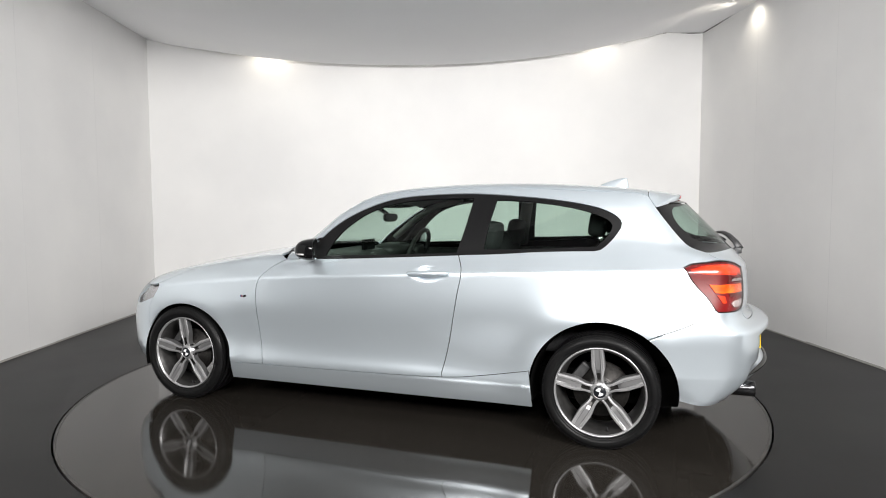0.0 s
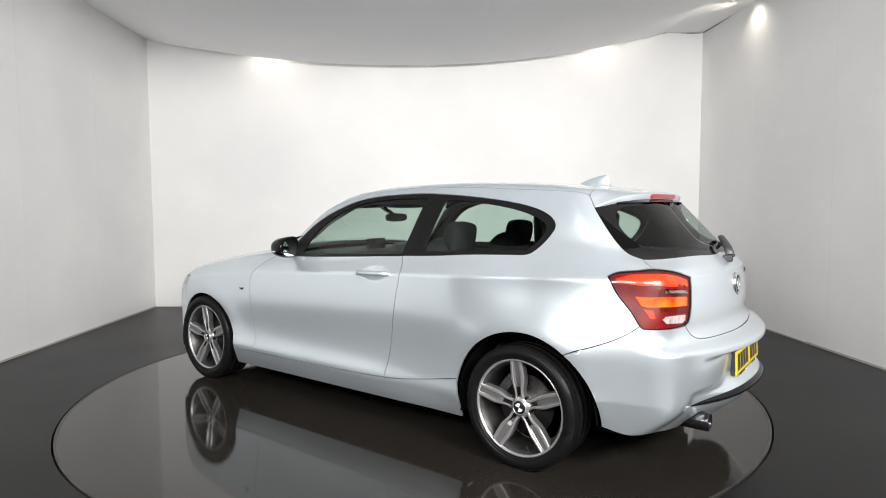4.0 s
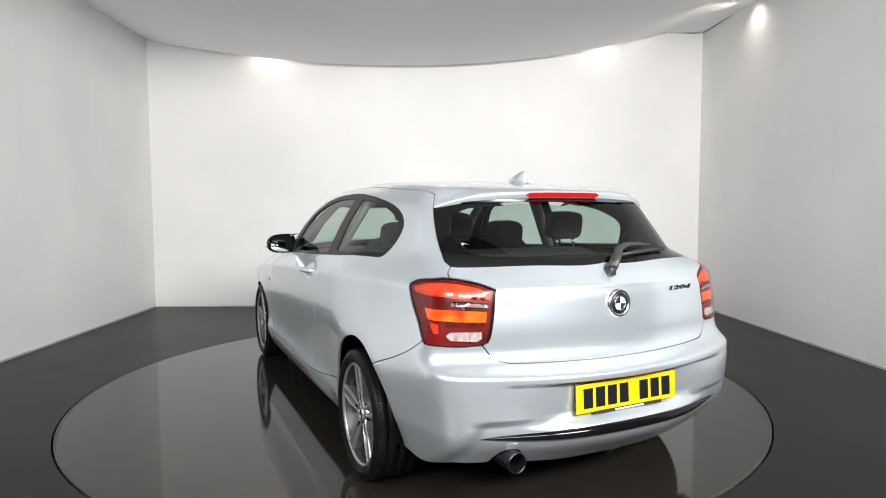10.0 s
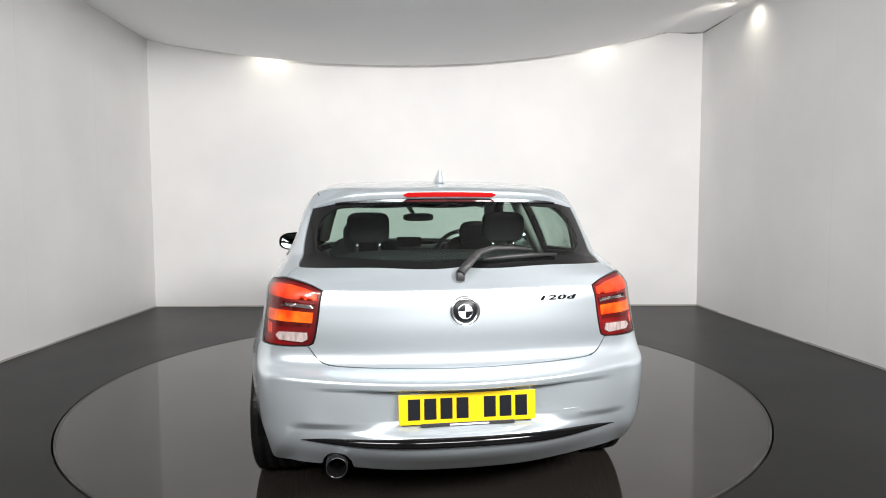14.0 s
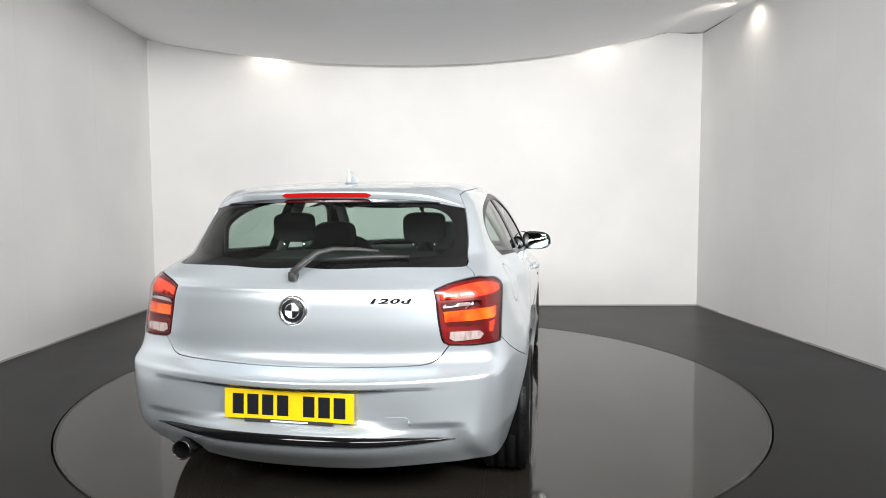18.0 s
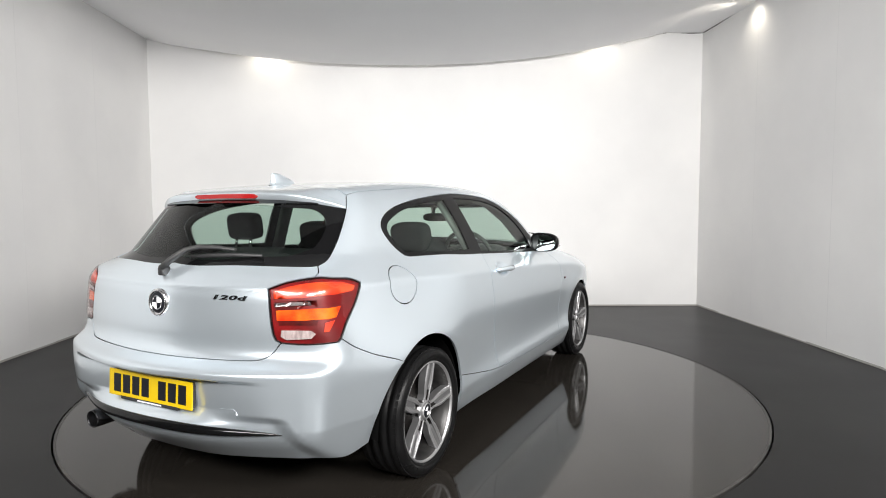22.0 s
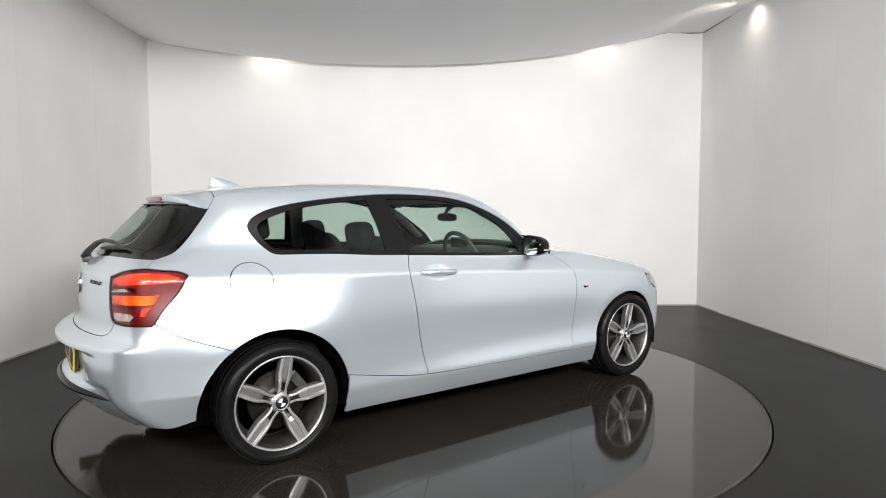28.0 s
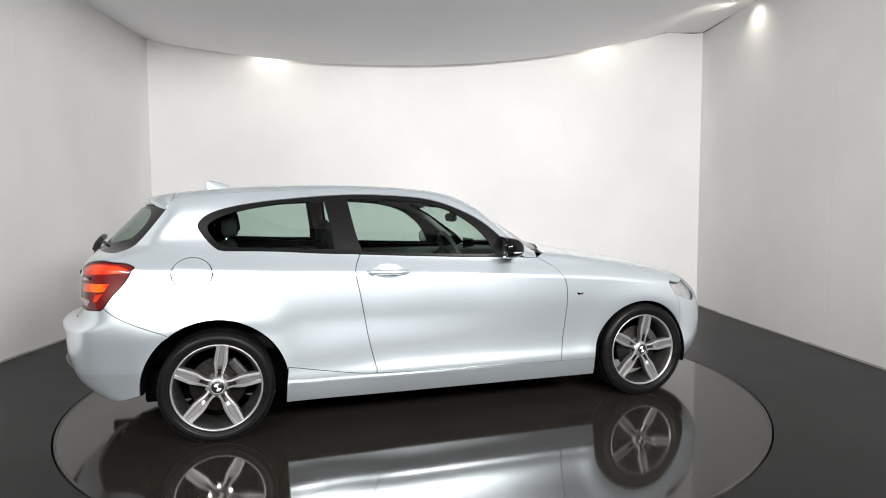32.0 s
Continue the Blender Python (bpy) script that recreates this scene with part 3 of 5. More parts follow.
# shared lines, on the left half
ARCH_R = arc(-1.357, 0.29, 0.385, 8, 178)
ARCH_F = arc(1.330, 0.28, 0.365, 2, 176)
sill_top = [(0.966, 0.285), (0.72, 0.287), (0.1, 0.295), (-0.47, 0.309), (-0.73, 0.339), (-0.976, 0.385)]
door_front = [(0.72, 0.287), (0.752, 0.56), (0.759, 0.725), (0.742, 0.818), (0.675, 0.90), (0.585, 0.952)]
door_rear = [(-0.47, 0.309), (-0.522, 0.52), (-0.571, 0.785), (-0.592, 0.913), (-0.556, 1.003)]
pane_top = [(0.435, 1.000), (0.258, 1.168), (0.067, 1.274), (-0.125, 1.331), (-0.39, 1.352), (-0.64, 1.352), (-0.976, 1.325), (-1.245, 1.285), (-1.38, 1.242), (-1.440, 1.187),
            (-1.415, 1.125), (-1.345, 1.050), (-1.30, 1.037)]
belt_rear = [(-1.30, 1.037), (-0.85, 1.018), (-0.556, 1.003)]
belt_front = [(-0.556, 1.003), (-0.174, 0.983), (0.20, 0.966), (0.50, 0.955)]
bumper_seam = [(-1.613, 0.613), (-1.75, 0.662), (-1.85, 0.711), (-1.905, 0.753)]

L_sill = side_line(*sill_top)
L_dfront, L_drear = side_line(*door_front), side_line(*door_rear)
L_pane, L_brear, L_bfront = side_line(*pane_top), side_line(*belt_rear), side_line(*belt_front)
L_seam = side_line(*bumper_seam)
A_low = on_sheet([(0.585, 0.952)], "xz")[0]
# lamp outline, from its inner top corner over the top to the front tip, and back along the bottom
lamp_top = bend(np.vstack([on_sheet([(0.541, 0.956), (0.60, 0.981), (0.69, 0.999)], "yz"), on_sheet([(-1.875, 0.992), (-1.79, 0.982), (-1.752, 0.963)], "xz")]))
lamp_front = bend(on_sheet([(-1.752, 0.963), (-1.80, 0.885), (-1.862, 0.815), (-1.905, 0.753)], "xz"))
lamp_low = bend(np.vstack([on_sheet([(-1.905, 0.753)], "xz"), on_sheet([(0.79, 0.742), (0.70, 0.738), (0.60, 0.742)], "yz")]))
lamp_inner = rear_line((0.60, 0.742), (0.575, 0.762), (0.560, 0.84), (0.541, 0.956))
hatch_low = rear_line((0.60, 0.742), (0.568, 0.700), (0.530, 0.678), (0.46, 0.671), (0.25, 0.666), (0.0, 0.664))
hatch_side = bend(np.vstack([on_sheet([(0.690, 0.999), (0.672, 1.015)], "yz"), on_sheet([(-1.862, 1.034)], "xz")]))
glass_low = bend(np.vstack([on_sheet([(-1.862, 1.034)], "xz"), on_sheet([(0.60, 1.032), (0.3, 1.037), (0.0, 1.039)], "yz")]))
glass_side = side_line((-1.862, 1.034), (-1.802, 1.054), (-1.737, 1.107), (-1.670, 1.190), (-1.610, 1.272))
glass_top = bend(np.vstack([on_sheet([(-1.610, 1.272)], "xz"), on_sheet([(0.55, 1.290), (0.40, 1.303), (0.0, 1.312)], "yz")]))
# roof edge above the side windows, from the windscreen's foot to the tail
roof_side = side_line((0.62, 0.985), (0.50, 1.072), (0.34, 1.188), (0.12, 1.304), (-0.10, 1.362), (-0.4, 1.386), (-0.8, 1.386), (-1.2, 1.366), (-1.573, 1.330))
screen_foot = plan_line((0.62, 0.665), (0.70, 0.55), (0.765, 0.35), (0.79, 0.0))
screen_top = plan_line((0.20, 0.56), (0.27, 0.40), (0.315, 0.2), (0.325, 0.0))
roof_tail = plan_line((-1.573, 0.575), (-1.573, 0.3), (-1.573, 0.0))

# where the windscreen's head meets the roof edge
k = int(np.argmin(np.abs(roof_side[:, 0] - 0.20)))
screen_top[0] = roof_side[k]
roof_side[0] = screen_foot[0]

front_seam = side_line((1.66, 0.425), (1.655, 0.52), (1.64, 0.60), (1.60, 0.672))
head_low = side_line((1.60, 0.672), (1.70, 0.640), (1.80, 0.612))
head_rear = side_line((1.60, 0.672), (1.565, 0.715), (1.545, 0.752), (1.56, 0.770))
bonnet_side = side_line((0.66, 0.978), (1.0, 0.930), (1.3, 0.868), (1.56, 0.770))
head_top = bend(np.vstack([on_sheet([(1.56, 0.770), (1.66, 0.755)], "xz"), on_sheet([(1.78, 0.68), (1.86, 0.60)], "xy")]))
head_in = bend(np.vstack([head_top[-1:], on_sheet([(1.93, 0.60)], "xy"), head_low[-1:]]))


def cut(line, a, b):
    """The stretch of a sampled line between the samples nearest to two sheet points."""
    i, j = (int(np.argmin(np.hypot(*(line - q).T))) for q in (a, b))
    return line[i:j + 1] if i <= j else line[j:i + 1][::-1]


arch_r, arch_f = side_line(*ARCH_R), side_line(*ARCH_F)
flap_ring = on_sheet([(-1.468 + 0.105 * math.cos(a), 0.921 + 0.086 * math.sin(a)) for a in np.linspace(0, 2 * math.pi, 40, endpoint=False)], "xz")

arch_r_seam = int(np.argmin(np.hypot(*(arch_r - L_seam[0]).T)))
L_seam[0] = arch_r[arch_r_seam]
arch_r[0] = L_sill[-1]
arch_f[-1] = L_sill[0]
arch_f_seam = int(np.argmin(np.hypot(*(arch_f - front_seam[0]).T)))
front_seam[0] = arch_f[arch_f_seam]
sill_i = int(np.argmin(np.hypot(*(L_sill - L_dfront[0]).T)))
sill_j = int(np.argmin(np.hypot(*(L_sill - L_drear[0]).T)))
L_dfront[0], L_drear[0] = L_sill[sill_i], L_sill[sill_j]
hat_k = int(np.argmin(np.hypot(*(lamp_top - hatch_side[0]).T)))
hatch_side[0] = lamp_top[hat_k]

for side in CARROWS:
    # rear quarter with the roof pillar and the frame round the side windows
    quarter = loop(L_drear, L_brear[::-1], L_pane[::-1], [on_sheet([(0.50, 0.955)], "xz")[0]], [A_low], [roof_side[0]], roof_side[1:], glass_side[::-1], hatch_side[::-1],
                   lamp_top[hat_k:], lamp_front, L_seam[::-1], arch_r[:arch_r_seam + 1][::-1], L_sill[sill_j:][::-1])
    panel("rear_quarter", [quarter] + ([flap_ring] if side < 0 else []), car, PAINT, side, inset=0.0020, gap=(0.04, 0.014), behind=(0.05, 0.025))
    door = loop(L_sill[sill_i:sill_j + 1], L_drear, L_bfront, [A_low], L_dfront[::-1])
    door_ob = panel("door", [door], car, PAINT, side, inset=0.0028, gap=(0.036, 0.013), behind=(0.05, 0.025))
    wing = loop(L_dfront, [A_low], [on_sheet([(0.66, 0.978)], "xz")[0]], bonnet_side[1:], head_rear[::-1], front_seam[::-1], arch_f[arch_f_seam:], L_sill[:sill_i + 1])
    panel("front_wing", [wing], car, PAINT, side, inset=0.0020, gap=(0.04, 0.016))
    sill = loop(L_sill, on_sheet([(-0.985, 0.30), (-0.99, 0.175)], "xz"), side_line((-0.99, 0.175), (0.0, 0.172), (0.985, 0.170)), on_sheet([(0.975, 0.23)], "xz"))
    panel("sill", [sill], car, PAINT, side, gap=(0.03, 0.012), behind=(0.05, 0.02))
    if side < 0:
        panel("fuel_flap", [flap_ring], car, PAINT, side, depth=0.008, inset=0.003)
    # window band: black frame, door pane and rear side pane
    band = loop(L_pane, L_brear, L_bfront, [L_pane[0]])
    pane_a = side_line((0.30, 0.983), (0.245, 1.085), (0.165, 1.170), (0.03, 1.257), (-0.15, 1.307), (-0.36, 1.326), (-0.602, 1.328))
    pane_b = side_line((-0.602, 1.328), (-0.575, 1.16), (-0.540, 1.016))
    pane_c = side_line((-0.540, 1.016), (-0.15, 0.998), (0.30, 0.983))
    pane_loop = loop(pane_a, pane_b, pane_c)
    quarter_pane = loop(side_line((-0.700, 1.038), (-0.712, 1.15), (-0.742, 1.318)), side_line((-0.742, 1.318), (-0.95, 1.305), (-1.20, 1.265), (-1.345, 1.215), (-1.392, 1.172), (-1.365, 1.112), (-1.315, 1.062)),
                        side_line((-1.315, 1.062), (-1.0, 1.046), (-0.700, 1.038)))
    panel("window_trim", [band, pane_loop, quarter_pane], car, SATIN_TRIM, side, inset=0.001, sink=0.003, gap=(0.022, 0.014), back=False, label="satin black window surround")
    panel("door_window", [pane_loop], car, WINDOW, side, depth=0.003, inset=-0.002, sink=0.008, gap=(0.03, 0.02), back=False, label="tinted clear glass pane")
    panel("side_window", [quarter_pane], car, WINDOW, side, depth=0.003, inset=-0.002, sink=0.006, gap=(0.03, 0.02), back=False, label="tinted clear glass pane")
    # rear lamp in its housing
    rim = loop(lamp_top, lamp_front, lamp_low, lamp_inner)
    lamp = panel("rear_lamp", [rim], car, LAMP_DEEP, side, depth=0.03, inset=0.001, sink=0.011, gap=(0.022, 0.016), label="red rear lamp cluster with clear lower section")
    panel("lens", [rim], lamp, LAMP_LENS, side, depth=0.010, inset=0.004, sink=-0.001, gap=(0.022, 0.016), back=False)
    edge = shrink(rim, 0.0042)
    panel("lamp_seal", [rim, edge], lamp, SATIN_TRIM, side, depth=0.008, inset=0.001, sink=0.0015, gap=(0.02, 0.014), back=False)

    def strip(name, mat, pts, sink=0.007):
        line = on_sheet(pts, "yz")
        out = loop(*[bend(np.array([line[i], line[(i + 1) % len(line)]])) for i in range(len(line))])
        panel(name, [out], lamp, mat, side, depth=0.006, inset=0.001, sink=sink, back=False)

    def side_strip(name, mat, pts, sink=0.007):
        line = on_sheet(pts, "xz")
        out = loop(*[bend(np.array([line[i], line[(i + 1) % len(line)]])) for i in range(len(line))])
        panel(name, [out], lamp, mat, side, depth=0.006, inset=0.001, sink=sink, back=False)

    def corner_strip(name, mat, rear_a, flank, rear_b, sink=0.007):
        """A light that runs from the rear face round the corner of the lamp."""
        line = np.vstack([on_sheet(rear_a, "yz"), on_sheet(flank, "xz"), on_sheet(rear_b, "yz")])
        out = loop(*[bend(np.array([line[i], line[(i + 1) % len(line)]])) for i in range(len(line))])
        panel(name, [out], lamp, mat, side, depth=0.006, inset=0.001, sink=sink, gap=(0.02, 0.014), back=False)

    corner_strip("upper_light", LAMP_RED, [(0.562, 0.946), (0.61, 0.966), (0.67, 0.980)], [(-1.90, 0.982), (-1.84, 0.976), (-1.785, 0.957), (-1.802, 0.934), (-1.90, 0.926)], [(0.68, 0.921), (0.566, 0.915)])
    corner_strip("orange_light", LAMP_ORANGE, [(0.578, 0.872), (0.68, 0.878)], [(-1.935, 0.878), (-1.875, 0.880), (-1.905, 0.838), (-1.94, 0.834)], [(0.69, 0.833), (0.584, 0.830)], 0.006)
    side_strip("side_light", LAMP_RED, [(-1.955, 0.822), (-1.912, 0.828), (-1.945, 0.785), (-1.965, 0.785)])
    strip("dark_band", LAMP_DARK, [(0.568, 0.906), (0.725, 0.912), (0.738, 0.86), (0.732, 0.812), (0.592, 0.812)], 0.009)
    strip("chrome_bar", SATIN_CHROME, [(0.572, 0.900), (0.705, 0.908), (0.712, 0.893), (0.573, 0.884)], 0.004)
    white = on_sheet([(0.604, 0.794), (0.715, 0.794), (0.730, 0.780), (0.715, 0.762), (0.622, 0.756), (0.602, 0.768)], "yz")
    panel("reversing_light", [loop(*[bend(np.array([white[i], white[(i + 1) % 6]])) for i in range(6)])], lamp, LAMP_WHITE, side, depth=0.006, inset=0.0, sink=0.003, back=False,
          label="clear reversing lamp lens")
    # headlamp
    head = loop(head_rear, head_top, head_in, head_low[::-1])
    hl = panel("headlamp", [head], car, LAMP_WHITE, side, depth=0.02, inset=0.002, sink=0.025, label="clear headlamp")
    panel("lens", [head], hl, CLEAR_LENS, side, depth=0.02, inset=0.002, sink=0.0, back=False)

# tailgate
gate_half = loop(glass_low[::-1], hatch_side[::-1], lamp_top[:hat_k + 1][::-1], lamp_inner[::-1], hatch_low)
gate = loop(gate_half, mirrored(gate_half))
tailgate = panel("tailgate", [gate], car, PAINT, gap=(0.022, 0.013), behind=(0.05, 0.02))
# rear window: black border and clear middle
screen = loop(glass_low[::-1], glass_side, glass_top)
clear = loop(rear_line((0.0, 1.068), (0.35, 1.069), (0.50, 1.075), (0.572, 1.105)), rear_line((0.572, 1.105), (0.578, 1.16), (0.562, 1.215), (0.520, 1.256), (0.44, 1.275), (0.2, 1.289), (0.0, 1.291)))
border_loop, clear_loop = loop(screen, mirrored(screen)), loop(clear, mirrored(clear))
panel("rear_window_border", [border_loop, clear_loop], tailgate, GLASS_EDGE, inset=0.002, sink=0.003, depth=0.005, gap=(0.02, 0.014), back=False, label="black edge of the rear window")
panel("rear_window", [clear_loop], tailgate, REAR_PANE, inset=-0.001, sink=0.003, depth=0.003, gap=(0.025, 0.018), back=False, label="tinted rear window glass")
# rear bumper
def lower_edge(*middle):
    return bend(np.vstack([on_sheet([(-1.742, 0.275), (-1.85, 0.250)], "xz"), on_sheet([(0.70, 0.262), *middle, (0.2, 0.238), (0.0, 0.236)], "yz")]), 0.012)


bump_top = loop(hatch_low[::-1], lamp_low[::-1], L_seam[::-1], arch_r[arch_r_seam:])
bump_left = loop(bump_top, lower_edge((0.58, 0.258), (0.552, 0.262), (0.542, 0.295), (0.515, 0.328), (0.468, 0.328), (0.442, 0.295), (0.432, 0.252), (0.40, 0.247)))
bump_right = loop(bump_top, lower_edge((0.45, 0.250)))
bumper = panel("rear_bumper", [loop(bump_left, mirrored(bump_right))], car, PAINT, depth=0.022, gap=(0.015, 0.009), behind=(0.04, 0.016))
# moulding across the bumper, pointed at both ends
STRIP_MID = Spline((0.0, 0.405), (0.2, 0.402), (0.4, 0.395), (0.55, 0.391), (0.645, 0.388))
bm = bmesh.new()
rows = []
for y in np.linspace(-0.628, 0.628, 81):
    w = 0.0175 * max(0.06, 1 - (abs(y) / 0.632) ** 4)
    z = float(STRIP_MID(abs(y)))
    at = skin(*on_sheet([(abs(y), z)], "yz").T)
    nrm = outward(at)[0]
    at = at[0]
    row = []
    for a in np.linspace(0, math.pi, 9):
        lift = 0.004 + 0.75 * w * math.sin(a)
        up = w * math.cos(a)
        row.append(bm.verts.new((at[0] + nrm[0] * lift + 0.25 * up, math.copysign(at[1] + nrm[1] * lift, y), at[2] + up)))
    rows.append(row)
for p, q in zip(rows, rows[1:]):
    for j in range(8):
        bm.faces.new((p[j], p[j + 1], q[j + 1], q[j])).smooth = True
    bm.faces.new((p[8], p[0], q[0], q[8]))
bm.faces.new(rows[0]), bm.faces.new(rows[-1][::-1])
bmesh.ops.recalc_face_normals(bm, faces=bm.faces)
part("bumper_strip", bm, GLOSS_BLACK, bumper, "gloss black strip across the bumper")
# roof and windscreen
roof_half = loop(screen_top[::-1], roof_side[k:], roof_tail)
panel("roof", [loop(roof_half, mirrored(roof_half, True))], car, PAINT, gap=(0.05, 0.05))
shield_half = loop(screen_top[::-1], roof_side[:k + 1][::-1], screen_foot)
shield = loop(shield_half, mirrored(shield_half, True))
panel("windscreen", [shield], car, WINDOW, depth=0.004, inset=0.012, sink=0.003, back=False, gap=(0.05, 0.05), label="large clear windscreen")
# bonnet in two welded halves, and the front bumper
for side in CARROWS:
    spine_line = np.array([[s, CREST] for s in np.linspace(0.80, FORE, 16)])
    nose_line = np.array([[TIP, v] for v in np.linspace(CREST, on_sheet([(2.0, 0.02)], "xy")[0][1], 12)])
    hood = loop(bonnet_side, head_top, bend(np.vstack([head_top[-1:], on_sheet([(1.95, 0.35)], "xy"), nose_line[-1:]])), nose_line[::-1][1:-1], [[TIP - 0.3, CREST], [FORE + 0.1, CREST]], spine_line[::-1],
                bend(np.vstack([spine_line[:1], on_sheet([(0.78, 0.35), (0.66, 0.66)], "xy"), bonnet_side[:1]]))[1:-1])
    panel("bonnet", [hood], car, PAINT, side, inset=0.0, gap=(0.05, 0.05))
    low_front = bend(np.vstack([arch_f[:1], on_sheet([(1.80, 0.20)], "xz"), [[TIP, 0.20]]]))
    nose = loop(front_seam, head_low, head_in[::-1], bend(np.vstack([head_top[-1:], on_sheet([(1.95, 0.35)], "xy"), nose_line[-1:]])), [[TIP, v] for v in np.linspace(nose_line[-1][1], 0.20, 14)[1:]],
                low_front[::-1], arch_f[1:arch_f_seam + 1])
    panel("front_bumper", [nose], car, PAINT, side, inset=0.0, gap=(0.06, 0.05))


# ------------------------------------------------------------------ the car: wheels and fittings
def lathe(profile, segments=64, bm=None, mats=None, a0=0.0, a1=2 * math.pi):
    """Turns (radius, y) pairs round the y axis."""
    bm = bm or bmesh.new()
    full = abs(a1 - a0 - 2 * math.pi) < 1e-6
    n = segments if full else segments + 1
    rings = []
    for i in range(n):
        a = a0 + (a1 - a0) * i / segments
        rings.append([bm.verts.new((r * math.cos(a), y, r * math.sin(a))) for r, y in profile])
    for i in range(segments):
        p, q = rings[i], rings[(i + 1) % n]
        for j in range(len(profile) - 1):
            f = bm.faces.new((p[j], q[j], q[j + 1], p[j + 1]))
            f.material_index = mats[j] if mats else 0
            f.smooth = True
    return bm


def tube(points, radius, bm=None, sides=8, flat=1.0):
    """A round bar along a line of points; radius may be a list."""
    bm = bm or bmesh.new()
    pts = [Vector(p) for p in points]
    radii = radius if isinstance(radius, (list, tuple)) else [radius] * len(pts)
    rings = []
    for i, p in enumerate(pts):
        d = (pts[min(i + 1, len(pts) - 1)] - pts[max(i - 1, 0)]).normalized()
        u = d.orthogonal().normalized() if abs(d.z) > 0.9 else d.cross(Vector((0, 0, 1))).normalized()
        w = d.cross(u)
        rings.append([bm.verts.new(p + radii[i] * (math.cos(a) * u + math.sin(a) * w * flat)) for a in np.linspace(0, 2 * math.pi, sides, endpoint=False)])
    for a, b in zip(rings, rings[1:]):
        for j in range(sides):
            f = bm.faces.new((a[j], a[(j + 1) % sides], b[(j + 1) % sides], b[j]))
            f.smooth = True
    bm.faces.new(rings[0][::-1]), bm.faces.new(rings[-1])
    return bm


def rounded(bm, cx, cy, cz, sx, sy, sz, power=3.0, taper=None, segments=(20, 12)):
    """A cushion-like body: a rounded box that may taper upwards."""
    nu, nv = segments
    sgn = lambda c, e: math.copysign(abs(c) ** e, c)
    e = 2.0 / power
    rows = []
    for j in range(nv + 1):
        v = -math.pi / 2 + math.pi * j / nv
        row = []
        for i in range(nu):
            u = 2 * math.pi * i / nu
            x, y, z = sgn(math.cos(v), e) * sgn(math.cos(u), e), sgn(math.cos(v), e) * sgn(math.sin(u), e), sgn(math.sin(v), e)
            if taper:
                x, y = taper(x, y, z)
            row.append(bm.verts.new((cx + sx / 2 * x, cy + sy / 2 * y, cz + sz / 2 * z)))
        rows.append(row)
    for j in range(nv):
        for i in range(nu):
            f = bm.faces.new((rows[j][i], rows[j][(i + 1) % nu], rows[j + 1][(i + 1) % nu], rows[j + 1][i]))
            f.smooth = True
    bmesh.ops.remove_doubles(bm, verts=bm.verts, dist=1e-5)
    return bm


def closed(bm):
    bmesh.ops.recalc_face_normals(bm, faces=bm.faces)
    return bm


